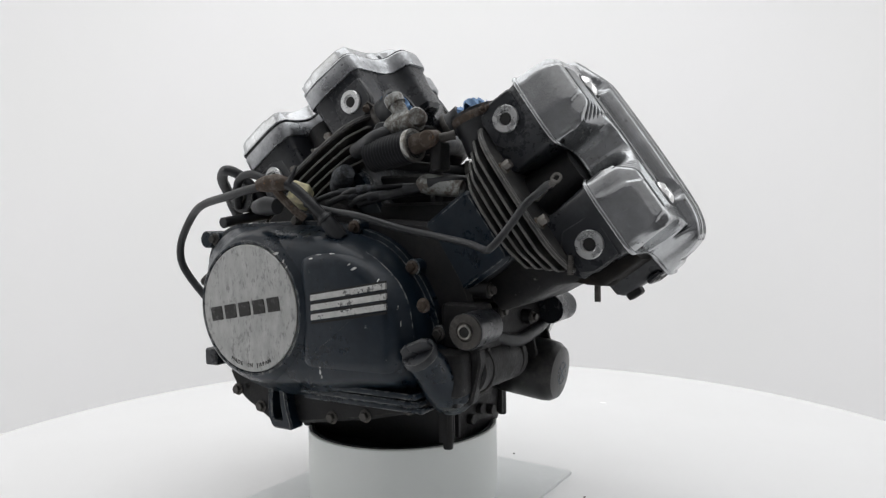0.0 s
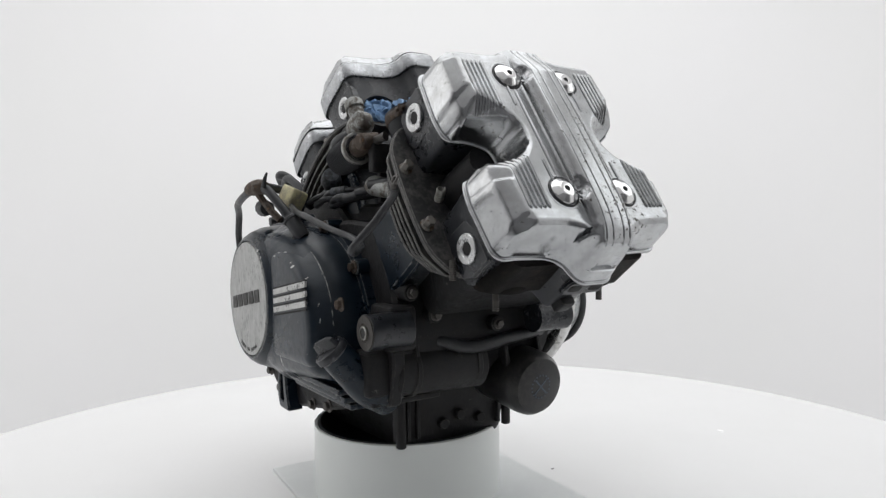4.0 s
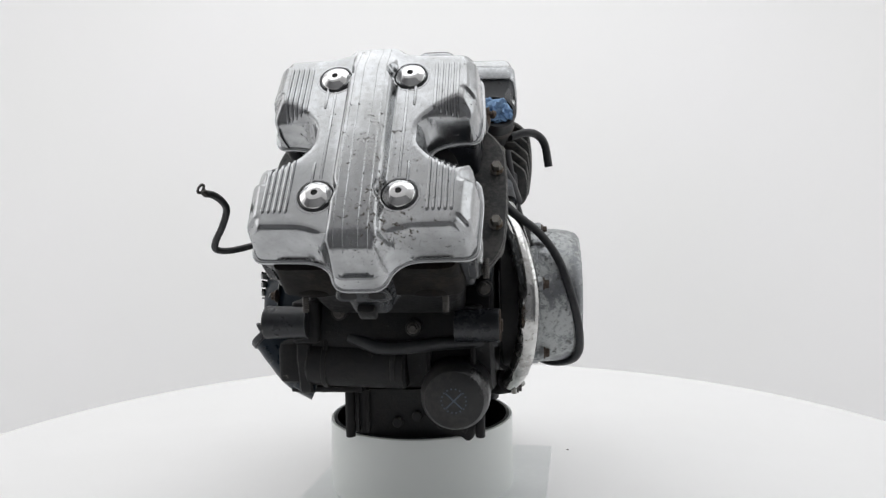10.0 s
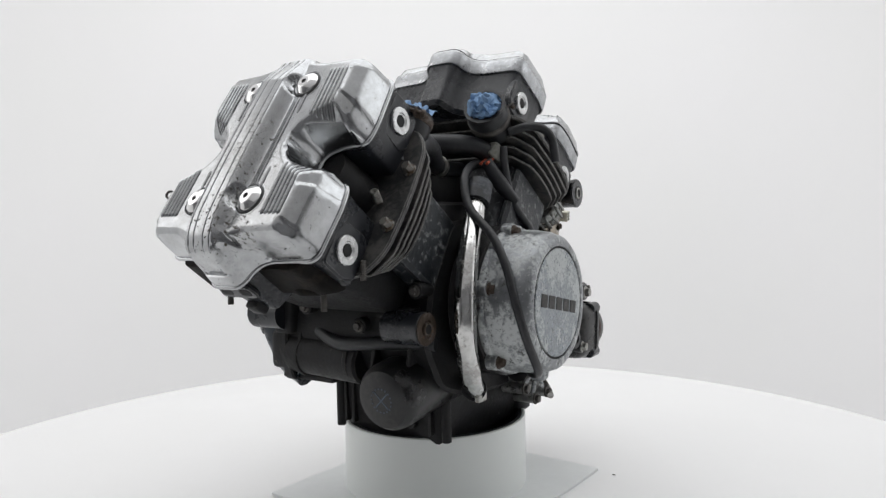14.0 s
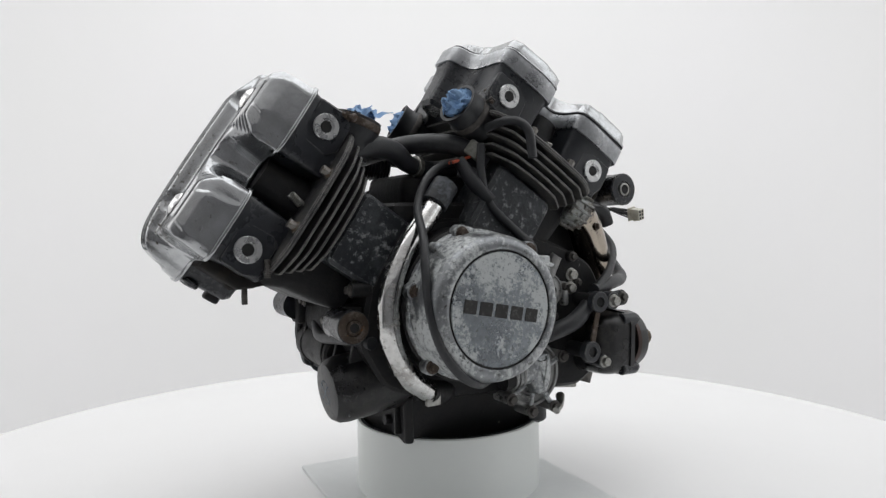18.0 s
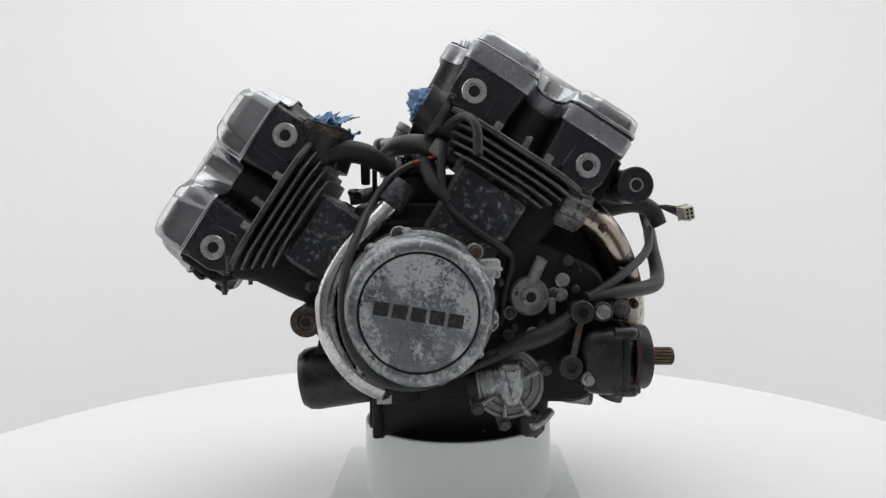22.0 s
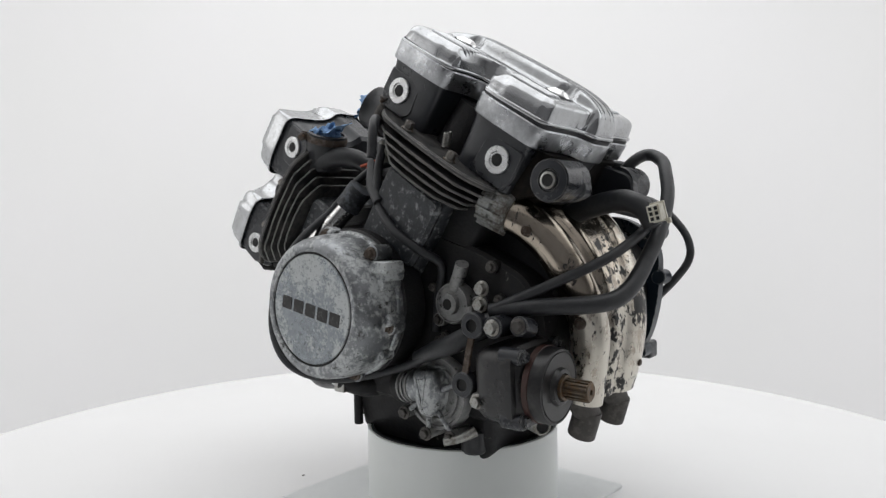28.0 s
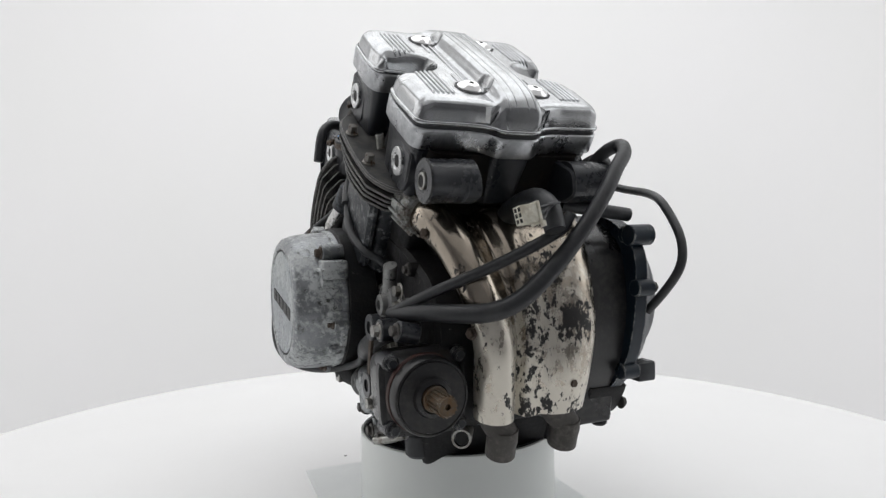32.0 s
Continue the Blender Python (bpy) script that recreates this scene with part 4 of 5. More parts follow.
fc = along((-0.170, -0.0930, 0.2035), (-0.66, 0.14, 0.75), 35)
part("filler_cap", lathe([(0.0165, 0), (0.0180, 0.001), (0.0180, 0.006), (0.0165, 0.008), (0.001, 0.0085)], fc, 32), BLACK, neck, "black oil filler cap")
part("cap_wing", stack(bmesh.new(), [(rounded([(-0.016, -0.0035), (0.016, -0.0035), (0.016, 0.0035), (-0.016, 0.0035)], 0.002, 3), 0.007), (rounded([(-0.014, -0.0025), (0.014, -0.0025), (0.014, 0.0025), (-0.014, 0.0025)], 0.002, 3), 0.017), (rounded([(-0.009, -0.0015), (0.009, -0.0015), (0.009, 0.0015), (-0.009, 0.0015)], 0.001, 3), 0.020)], fc), BLACK, neck, "finger grip of the cap")
for (y, z) in ((-0.100, 0.195), (-0.105, 0.178)):
    placed("case_bolt", case_bolt, along((-0.146, y, z), (-1, -0.3, 0)), engine)

# ---- front of the case: mounts, starter, oil filter ----
def mount(p, way, r, length, mat_face, name="engine_mount", label="tubular engine mount with a bushing"):
    m = along(p, way)
    b = part(name, lathe([(r, -length), (r, -0.004), (r * 1.02, -0.003), (r * 1.02, 0.0), (r * 0.52, 0.0), (r * 0.50, -0.002)], m, 32), BLACK, engine, label)
    part("bushing_face", lathe([(r * 0.96, 0.0), (r * 0.96, 0.0012), (r * 0.55, 0.0016), (r * 0.5, 0.0002)], m, 32), mat_face, b)
    part("sleeve", lathe([(r * 0.40, -0.002), (r * 0.40, 0.0030), (r * 0.30, 0.0034), (r * 0.28, 0.0)], m, 24), STEEL if mat_face is not RUST else RUST, b, "bare steel sleeve")
    part("bore", lathe([(r * 0.29, -0.001), (r * 0.29, 0.0030), (0.0001, 0.0030)], m, 20), HOLE_SHADE, b)
    return b


mount((-0.1555, -0.1325, 0.2278), (-1, 0, 0), 0.0172, 0.045, DULLSTEEL)
strut = part("mount_strut", slab(rounded([(-0.116, 0.222), (-0.130, 0.214), (-0.132, 0.190), (-0.122, 0.150), (-0.106, 0.146), (-0.106, 0.190)], 0.005, 3), -0.126, -0.112, YZ, 0.002), GREASE, engine, "black casting strut under the mount")
placed("strut_bolt", small_bolt, along((-0.126, -0.115, 0.188), (-1, 0, 0)), strut)
placed("strut_bolt", small_bolt, along((-0.126, -0.113, 0.158), (-1, 0, 0)), strut)
mount((0.0889, -0.1372, 0.2251), (1, 0, 0), 0.0170, 0.045, RUST, label="tubular engine mount with a rusty bushing")
part("mount_arm", box((-0.13, -0.135, 0.205), (-0.10, -0.09, 0.250), 0.006), GREASE, engine)
part("mount_arm", box((0.045, -0.137, 0.208), (0.072, -0.09, 0.245), 0.006), GREASE, engine)
starter = part("starter_motor", rod((-0.118, -0.108, 0.182), (-0.010, -0.108, 0.178), 0.0255, 32, edge=0.003), GREASE, engine, "black starter motor across the front")
for x in (-0.100, -0.026):
    part("starter_band", rod((x, -0.108, 0.1805), (x + 0.006, -0.108, 0.1803), 0.0268, 32), GREASE, starter)
part("starter_nose", box((-0.150, -0.122, 0.160), (-0.116, -0.085, 0.205), 0.008), GREASE, starter)
part("oil_line", tube([(0.085, -0.115, 0.206), (0.03, -0.128, 0.205), (-0.03, -0.130, 0.2), (-0.07, -0.12, 0.21)], 0.007, 12, 6), RUBBER, engine, "black hose across the front")
filt = part("oil_filter", lathe([(0.030, 0.0), (0.0345, 0.002), (0.0345, 0.008), (0.036, 0.012), (0.036, 0.080), (0.0345, 0.089), (0.030, 0.0955), (0.022, 0.0975), (0.001, 0.098)], along((0.0425, -0.055, 0.163), (0, -0.993, -0.12)), 48), FILTER, engine, "black spin-on oil filter can")
fm = along((0.0425, -0.055, 0.163), (0, -0.993, -0.12)) @ Matrix.Translation((0, 0, 0.0978))
bm = bmesh.new()
for a in range(0, 360, 20):
    c = (0.0125 * math.cos(radians(a)), 0.0125 * math.sin(radians(a)))
    slab([(c[0] - 0.0008, c[1] - 0.0008), (c[0] + 0.0008, c[1] - 0.0008), (c[0] + 0.0008, c[1] + 0.0008), (c[0] - 0.0008, c[1] + 0.0008)], 0, 0.0004, fm, 0.0001, bm)
for s in (-1, 1):
    slab([(-0.008, -0.008 * s - 0.0011), (0.008, 0.008 * s - 0.0011), (0.008, 0.008 * s + 0.0011), (-0.008, -0.008 * s + 0.0011)], 0, 0.0004, fm, 0.0001, bm)
part("printed_mark", bm, FILTERMARK, filt, "faded blue printed mark")
part("filter_seat", lathe([(0.038, 0), (0.038, 0.03), (0.034, 0.034)], along((0.0425, -0.03, 0.167), (0, -0.993, -0.12)), 36), GREASE, engine)
vent = part("breather_plate", slab(rounded([(-0.025, -0.009), (0.025, -0.009), (0.021, 0.009), (-0.021, 0.009)], 0.008, 4), 0.0, 0.006, FRONT @ along((0.0, -0.1205, 0.2350), (0, -1.0, 0.15)), 0.0015), BLACK, engine, "small black plate with two oval holes")
for s in (-1, 1):
    part("oval_hole_shade", slab(rounded([(s * 0.012 - 0.007, -0.004), (s * 0.012 + 0.007, -0.004), (s * 0.012 + 0.007, 0.004), (s * 0.012 - 0.007, 0.004)], 0.0035, 4), 0.0055, 0.0064, FRONT @ along((0.0, -0.1205, 0.2350), (0, -1.0, 0.15)), 0.0002), HOLE_SHADE, vent)
part("head_foot", box((-0.010, -0.130, 0.198), (0.006, -0.100, 0.214), 0.003, FRONT), GREASE, engine)

# ---- left rear: clutch slave pump, water pump, final drive box ----
pump = part("slave_cylinder", lathe([(0.0215, 0.0), (0.0215, 0.013), (0.0200, 0.0165), (0.0188, 0.0165), (0.0182, 0.0150), (0.0110, 0.0165), (0.0105, 0.0225), (0.0085, 0.0235), (0.0058, 0.0235), (0.0058, 0.015)], along((0.080, 0.1061, 0.2472), (1, 0, 0)), 36), CASTGREY, engine, "grey cast slave cylinder")
part("bore", lathe([(0.0062, 0.0), (0.0062, 0.0225), (0.0001, 0.0225)], along((0.080, 0.1061, 0.2472), (1, 0, 0)), 16), HOLE_SHADE, pump)
part("pump_neck", tube([(0.092, 0.108, 0.262), (0.094, 0.118, 0.284), (0.095, 0.120, 0.288)], 0.0070, 16, 5), CASTGREY, pump)
part("pump_spout", box((0.09, 0.126, 0.228), (0.100, 0.134, 0.246), 0.003), CASTGREY, pump)
nut = shared(hex_head(0.0075, 0.009, 0.010), STEEL)
for p in ((0.093, 0.1426, 0.2640), (0.093, 0.1405, 0.2480), (0.088, 0.110, 0.205)):
    placed("flange_bolt", nut, along(p, (1, 0, 0)) @ Matrix.Scale(0.8, 4), engine, "zinc-plated flange bolt")
for y, z in ((0.1340, 0.2485), (0.0850, 0.2290)):
    ear = part("pump_ear", rod((0.080, y, z), (0.0905, y, z), 0.0075, 16), CASTGREY, pump)
    part("ear_web", rod((0.0855, y, z), (0.0855, 0.1061 + (y - 0.1061) * 0.55, 0.2472 + (z - 0.2472) * 0.55), 0.0052, 10), CASTGREY, pump)
    placed("ear_bolt", case_bolt, along((0.0905, y, z), (1, 0, 0)) @ Matrix.Scale(0.8, 4), ear)
for y, z, r in ((0.083, 0.205, 0.0075), (0.090, 0.212, 0.005), (0.121, 0.215, 0.006), (0.150, 0.285, 0.007), (0.075, 0.262, 0.005), (0.158, 0.253, 0.006)):
    boss = part("case_boss", rod((0.074, y, z), (0.088, y, z), r, 16), GREASE, engine)
    placed("boss_bolt", case_bolt, along((0.088, y, z), (1, 0, 0)) @ Matrix.Scale(r / 0.0085, 4), boss)
wm = along((0.079, 0.0815, 0.152), (1, 0, 0))
wp = part("water_pump", lathe([(0.0395, 0.0), (0.0395, 0.014), (0.0380, 0.0165), (0.0350, 0.0165), (0.0338, 0.014), (0.0300, 0.014), (0.0290, 0.0165), (0.0262, 0.0165), (0.025, 0.014), (0.001, 0.014)], wm, 44), CASTGREY, engine, "oxidised aluminium water pump cover")
TONGUE = rounded([(0.0640, 0.174, 0.008), (0.0700, 0.181, 0.008), (0.0960, 0.181, 0.008), (0.0990, 0.152, 0.016), (0.0890, 0.128, 0.016), (0.0730, 0.130, 0.016), (0.0660, 0.150, 0.016)], 0.01, 5)
part("pump_dome", stack(bmesh.new(), [(inset(TONGUE, -0.002), 0.090), (TONGUE, 0.094), (inset(TONGUE, 0.0008), 0.106), (inset(TONGUE, 0.003), 0.1125), (inset(TONGUE, 0.0065), 0.1160), (inset(TONGUE, 0.011), 0.1172)], YZ), CORRODED, wp, "cast tongue-shaped dome of the pump", 60)
part("dome_seam", tube([(0.1168, 0.086, 0.176), (0.1174, 0.086, 0.168), (0.1174, 0.083, 0.150), (0.1165, 0.081, 0.140)], 0.0010, 6, 4), CORRODED, wp)
part("pump_snout", tube([(0.100, 0.078, 0.160), (0.099, 0.062, 0.158), (0.098, 0.050, 0.156)], [0.0165, 0.0165, 0.0155], 24, 5), CORRODED, wp)
for k in range(3):
    part("snout_rib", tube([(0.0985, 0.0600 - 0.0055 * k, 0.1580 - 0.0008 * k), (0.0983, 0.0576 - 0.0055 * k, 0.1577 - 0.0008 * k)], 0.0178, 24, 2), CASTGREY, wp)
part("pump_collar", tube([(0.0975, 0.047, 0.1562), (0.0965, 0.036, 0.1545)], 0.0170, 24, 3), GREASE, wp)
for y, z in ((0.1072, 0.1114), (0.1205, 0.1689), (0.046, 0.128), (0.075, 0.110)):
    part("pump_ear", rod((0.074, y, z), (0.103, y, z), 0.0065, 14), CASTGREY, wp)
    placed("pump_bolt", case_bolt, along((0.103, y, z), (1, 0, 0)), wp)
    part("pump_rib", rod((0.098, y, z), (0.102, 0.0795 + (y - 0.0795) * 0.4, 0.152 + (z - 0.152) * 0.4), 0.0028, 8), CORRODED, wp)
black_bolt = shared(hex_head(0.0050, 0.0055, 0.0068), BLACK)
BOXED = rounded([(0.0545, 0.138), (0.136, 0.141), (0.139, 0.217), (0.0545, 0.221)], 0.020, 6)
drive = part("final_drive_box", stack(bmesh.new(), [(inset(BOXED, 0.016), 0.155), (inset(BOXED, 0.008), 0.160), (inset(BOXED, 0.0045), 0.166), (inset(BOXED, 0.003), 0.175), (inset(BOXED, 0.002), 0.196), (BOXED, 0.1965), (BOXED, 0.2025), (inset(BOXED, 0.0015), 0.2035), (inset(BOXED, 0.005), 0.2045), (inset(BOXED, 0.0085), 0.2095), (inset(BOXED, 0.014), 0.2125)], XZ), FILTER, engine, "black final drive housing")
fl = along((0.099, 0.2115, 0.180), (0, 1, -0.03))
part("drive_gasket", lathe([(0.0362, 0.0), (0.0362, 0.0054), (0.035, 0.006)], fl, 48), REDSEAL, drive, "thin red-brown gasket ring")
part("drive_flange", lathe([(0.0352, 0.0), (0.0352, 0.016), (0.0340, 0.0185), (0.0326, 0.0188), (0.0322, 0.0178), (0.0314, 0.0178), (0.0310, 0.0188), (0.018, 0.0188), (0.0165, 0.0225), (0.0130, 0.0235), (0.0120, 0.021)], fl, 48), FILTER, drive, "black round seal flange")
shaft = part("output_shaft", lathe([(0.0115, 0.015), (0.0115, 0.026), (0.0084, 0.027), (0.0084, 0.049), (0.0078, 0.050), (0.0026, 0.050), (0.0024, 0.046)], fl, 32), BRASSY, engine, "rust-stained splined output shaft")
for i in range(16):
    a = i * math.pi / 8
    part("spline_tooth", box((-0.0009, 0.0080, 0.027), (0.0009, 0.0098, 0.0488), 0.0004, fl @ Matrix.Rotation(a, 4, "Z")), BRASSY, shaft)
for x, z in ((0.064, 0.211), (0.129, 0.209), (0.064, 0.148), (0.128, 0.150)):
    part("corner_boss", rod((x, 0.188, z), (x, 0.2100, z), 0.0078, 16), BLACK, drive)
    placed("drive_bolt", black_bolt, along((x, 0.2100, z), (0, 1, 0)), drive)
placed("flange_bolt", nut, along((0.128, 0.1778, 0.2327), (1, 0, 0)) @ Matrix.Scale(0.78, 4), engine, "bright hexagon nut")
placed("flange_bolt", nut, along((0.130, 0.1609, 0.1627), (1, 0, 0)) @ Matrix.Scale(0.72, 4), engine, "bright hexagon nut")
part("nut_boss", rod((0.09, 0.1778, 0.2325), (0.1285, 0.1778, 0.2327), 0.0105, 18), BLACK, engine)
part("nut_boss", rod((0.10, 0.1609, 0.1627), (0.1305, 0.1609, 0.1627), 0.0085, 18), BLACK, engine)
link = part("bracket_link", slab(rounded([(0.1505, 0.224), (0.1575, 0.224), (0.1480, 0.184), (0.1410, 0.184)], 0.001, 2), 0.1260, 0.1290, YZ, 0.0006), RUST, engine, "rusty link strip beside the drive box")
for y, z in ((0.1555, 0.2330), (0.1430, 0.1755)):
    eye = part("link_eye", lathe([(0.0125, 0.0), (0.0125, 0.008), (0.0115, 0.009), (0.0062, 0.009), (0.0058, 0.002)], along((0.1215, y, z), (1, 0, 0)), 24), BLACK, link, "black link eye")
    part("eye_bore_shade", lathe([(0.0060, 0.004), (0.0060, 0.0070), (0.0001, 0.0070)], along((0.1215, y, z), (1, 0, 0)), 18), HOLE_SHADE, eye)
    part("eye_boss", rod((0.09, y, z), (0.122, y, z), 0.009, 16), GREASE, eye)
top_boss = part("drive_boss", rod((0.10, 0.2003, 0.2300), (0.1195, 0.2003, 0.2349), 0.0095, 18), BLACK, engine, "black bolt boss over the drive box")
placed("boss_bolt", case_bolt, along((0.1195, 0.2003, 0.2349), (1, 0.1, 0.1)), top_boss)
ring = along((0.0495, 0.1831, 0.1229), (0.5, 0.85, 0))
part("drain_ring", lathe([(0.0098, -0.03), (0.0098, 0.0), (0.0092, 0.001), (0.0074, 0.001), (0.0070, -0.004)], ring, 28), STEEL, engine, "bare metal rim of a drain boss")
part("drain_bore_shade", lathe([(0.0064, -0.002), (0.0064, 0.0002), (0.0001, 0.0002)], ring, 20), HOLE_SHADE, engine)
part("drain_hose", rod((0.0628, 0.108, 0.112), (0.0628, 0.108, 0.0858), 0.0145, 20, edge=0.003), RUBBER, engine, "rubber plug under the case")
part("shift_lever_stub", tube([(0.088, 0.128, 0.118), (0.100, 0.118, 0.112), (0.110, 0.104, 0.108)], [0.0055, 0.0045, 0.0042], 12, 4), STEEL, engine, "short steel lever stub")

# ---- rear: mounts and flaking heat shield over the two exhaust pipes ----
mount((0.0993, 0.2224, 0.3661), (1, 0, 0), 0.0195, 0.044, BLACK)
mount((-0.088, 0.2224, 0.3661), (-1, 0, 0), 0.0195, 0.044, BLACK)
for x in (0.060, -0.050):
    part("mount_arm", slab(rounded([(0.165, 0.415), (0.205, 0.39), (0.240, 0.375), (0.243, 0.352), (0.222, 0.345), (0.17, 0.36)], 0.008, 4), x - 0.008, x + 0.008, YZ, 0.002), BLACK, engine)
LP = [(0.0775, 0.152, 0.343), (0.0720, 0.179, 0.3305), (0.0605, 0.203, 0.305), (0.0490, 0.2220, 0.266), (0.0395, 0.2310, 0.225), (0.0370, 0.2275, 0.190), (0.0350, 0.2210, 0.152)]
RP = [(-0.058, 0.152, 0.341), (-0.0555, 0.182, 0.331), (-0.0480, 0.208, 0.306), (-0.0410, 0.2265, 0.272), (-0.0360, 0.2355, 0.230), (-0.0310, 0.2330, 0.190), (-0.0290, 0.2235, 0.155)]
lp, rp = smooth_path(LP, 8), smooth_path(RP, 8)
bm = bmesh.new()
rows = []
ARC_L = [radians(d) for d in range(-110, 151, 10)]
WEB = ((0.27, 0.0035), (0.30, 0.0020), (0.33, 0.0032), (0.36, 0.0075), (0.39, 0.0105), (0.43, 0.0120), (0.50, 0.0125), (0.57, 0.0122), (0.62, 0.0118))
ARC_R = [radians(d) for d in range(42, 221, 10)]
for i, (a, b) in enumerate(zip(lp, rp)):
    way = (lp[min(i + 1, len(lp) - 1)] - lp[max(i - 1, 0)]).normalized()
    side = Vector((1, 0, 0))
    out = side.cross(way).normalized() * -1
    if out.y < 0:
        out = -out
    r, w = 0.0195, 0.0205 + 0.0095 * min(1.0, i / 32)
    row = [a + side * (r - 0.001) * math.cos(t) + out * r * math.sin(t) for t in ARC_L]
    row += [a + (b - a) * f + out * h for f, h in WEB]
    row += [b + side * w * math.cos(t) + out * r * math.sin(t) for t in ARC_R]
    rows.append([bm.verts.new(p) for p in row])
for k, (a, b) in enumerate(zip(rows, rows[1:])):
    for i in range(len(a) - 1):
        if k >= 6 or not len(ARC_L) - 1 <= i < len(ARC_L) + len(WEB):
            bm.faces.new((a[i], a[i + 1], b[i + 1], b[i]))
bmesh.ops.solidify(bm, geom=bm.faces[:], thickness=0.0016)
shield = part("heat_shield", bm, SHIELD, engine, "chromed heat shield with flaking black and bare patches", 60)
for path, x in ((LP, 0.0245), (RP, -0.0440)):
    ex = part("exhaust_pipe", tube([Vector(p) + Vector((0, -0.002, 0)) for p in path] + [Vector((x, 0.2205, 0.136)), Vector((x - 0.0005, 0.2170, 0.1240))], 0.0132, 24, 5), DULLSTEEL, engine, "dull grey steel exhaust stub")
    part("pipe_sleeve", lathe([(0.0138, 0.0), (0.0142, 0.001), (0.0142, 0.028), (0.0138, 0.029), (0.0122, 0.029), (0.0120, 0.02)], along((x + 0.001, 0.2220, 0.141), (-0.03, -0.30, -0.95)), 28), DULLSTEEL, ex)
for sx, c in ((1, LP[0]), (-1, RP[0])):
    m = along((c[0] + 0.002 * sx, c[1] - 0.010, c[2] + 0.008), (-0.08 * sx, 0.90, -0.42))
    collar = part("exhaust_collar", lathe([(0.0205, 0.0), (0.0222, 0.0015), (0.0226, 0.0140), (0.0208, 0.0152), (0.0208, 0.0172), (0.0226, 0.0184), (0.0222, 0.0300), (0.0200, 0.0320)], m, 36), NECK, engine, "ribbed cast exhaust collar")
    for k in range(14):
        part("collar_rib", box((-0.0017, 0.0215, 0.0015), (0.0017, 0.0252, 0.0305), 0.0008, m @ Matrix.Rotation(2 * math.pi * k / 14, 4, "Z")), NECK, collar)
placed("shield_bolt", rust_bolt, along((0.0850, 0.1895, 0.3205), (0.75, 0.6, 0.1)) @ Matrix.Scale(0.8, 4), shield, "rusty screw")
placed("shield_bolt", rust_bolt, along((-0.0325, 0.2490, 0.1813), (0, 1, -0.1)) @ Matrix.Scale(0.7, 4), shield, "rusty screw")
placed("shield_bolt", rust_bolt, along((0.0610, 0.232, 0.232), (0.9, 0.4, 0)) @ Matrix.Scale(0.8, 4), shield, "rusty screw")


# paint chips down to bare metal on the clutch cover's folds
random.seed(11)
def chip(y, z, size, long, spin):
    """A bare flake where a line along x meets the clutch cover's skin."""
    hits = [t.ray_cast(Vector((-0.3, y, z)), Vector((1, 0, 0))) for t in clutch_skins]
    hits = [h for h in hits if h[0]]
    if not hits:
        return
    p, nrm = min(hits, key=lambda h: h[0].x)[:2]
    if nrm.x > 0:
        nrm = -nrm
    k = 9
    o = [(long * size * random.uniform(0.6, 1.2) * math.cos(2 * math.pi * i / k), size * random.uniform(0.4, 1.0) * math.sin(2 * math.pi * i / k)) for i in range(k)]
    part("paint_chip", slab(o, -0.0004, 0.00025, along(p, nrm, spin), 0.0001), STRIPE, clutch, "bare chip in the paint")


def skin_of(ob):
    return BVHTree.FromPolygons([v.co for v in ob.data.vertices], [tuple(p.vertices) for p in ob.data.polygons])


clutch_skins = [skin_of(ob) for ob in [clutch] + [c for c in clutch.children if c.name.split(".")[0] in ("round_land", "bulge")]]
for y, z, r, long, spin in ((0.020, 0.186, 0.0010, 1.2, 20), (0.021, 0.181, 0.0018, 2.0, 80), (0.020, 0.176, 0.0012, 1.5, 70), (0.0700, 0.3010, 0.0030, 1.3, 15), (0.0600, 0.2930, 0.0014, 2.6, 60), (0.0560, 0.2870, 0.0012, 2.2, 50), (0.0270, 0.2960, 0.0010, 3.0, 10), (0.0180, 0.3000, 0.0011, 3.2, 5), (0.0030, 0.3010, 0.0010, 4.0, 0), (-0.0270, 0.2870, 0.0014, 2.5, 30), (-0.0210, 0.2910, 0.0009, 2.6, 40), (-0.0710, 0.2500, 0.0008, 4.0, 70), (-0.0740, 0.2350, 0.0007, 4.5, 80), (-0.0520, 0.2760, 0.0009, 3.0, 40)):
    chip(y, z, r, long, spin)
# ---- valley: hoses, thermostat, loom ----
part("valley_floor", box((-0.09, -0.085, 0.30), (0.075, 0.075, 0.352), 0.012), GREASE, engine)
part("valley_block", box((-0.06, -0.055, 0.345), (0.045, 0.045, 0.385), 0.012), GREASE, engine)
hose = part("coolant_hose", tube([(0.066, -0.148, 0.386), (0.064, -0.128, 0.402), (0.060, -0.098, 0.4115), (0.052, -0.070, 0.408), (0.044, -0.050, 0.396), (0.038, -0.030, 0.392)], [0.0115, 0.0122, 0.0122, 0.0118, 0.0100, 0.0095], 18, 6), RUBBER, engine, "black coolant hose arching into the valley")
part("hose_end", tube([(0.044, -0.050, 0.396), (0.038, -0.025, 0.391), (0.036, 0.015, 0.392)], 0.0095, 16, 5), RUBBER, hose)
part("clamp", rod((0.041, -0.040, 0.3935), (0.0395, -0.033, 0.3925), 0.0125, 20), STEEL, hose, "steel band clamp")
part("cross_hose", tube([(0.078, 0.030, 0.398), (0.078, 0.012, 0.408), (0.064, -0.008, 0.417), (0.03, -0.03, 0.420), (-0.02, -0.045, 0.418), (-0.06, -0.052, 0.414), (-0.10, -0.058, 0.412)], 0.0114, 18, 6), RUBBER, engine, "black hose crossing the valley")
bm = bmesh.new()
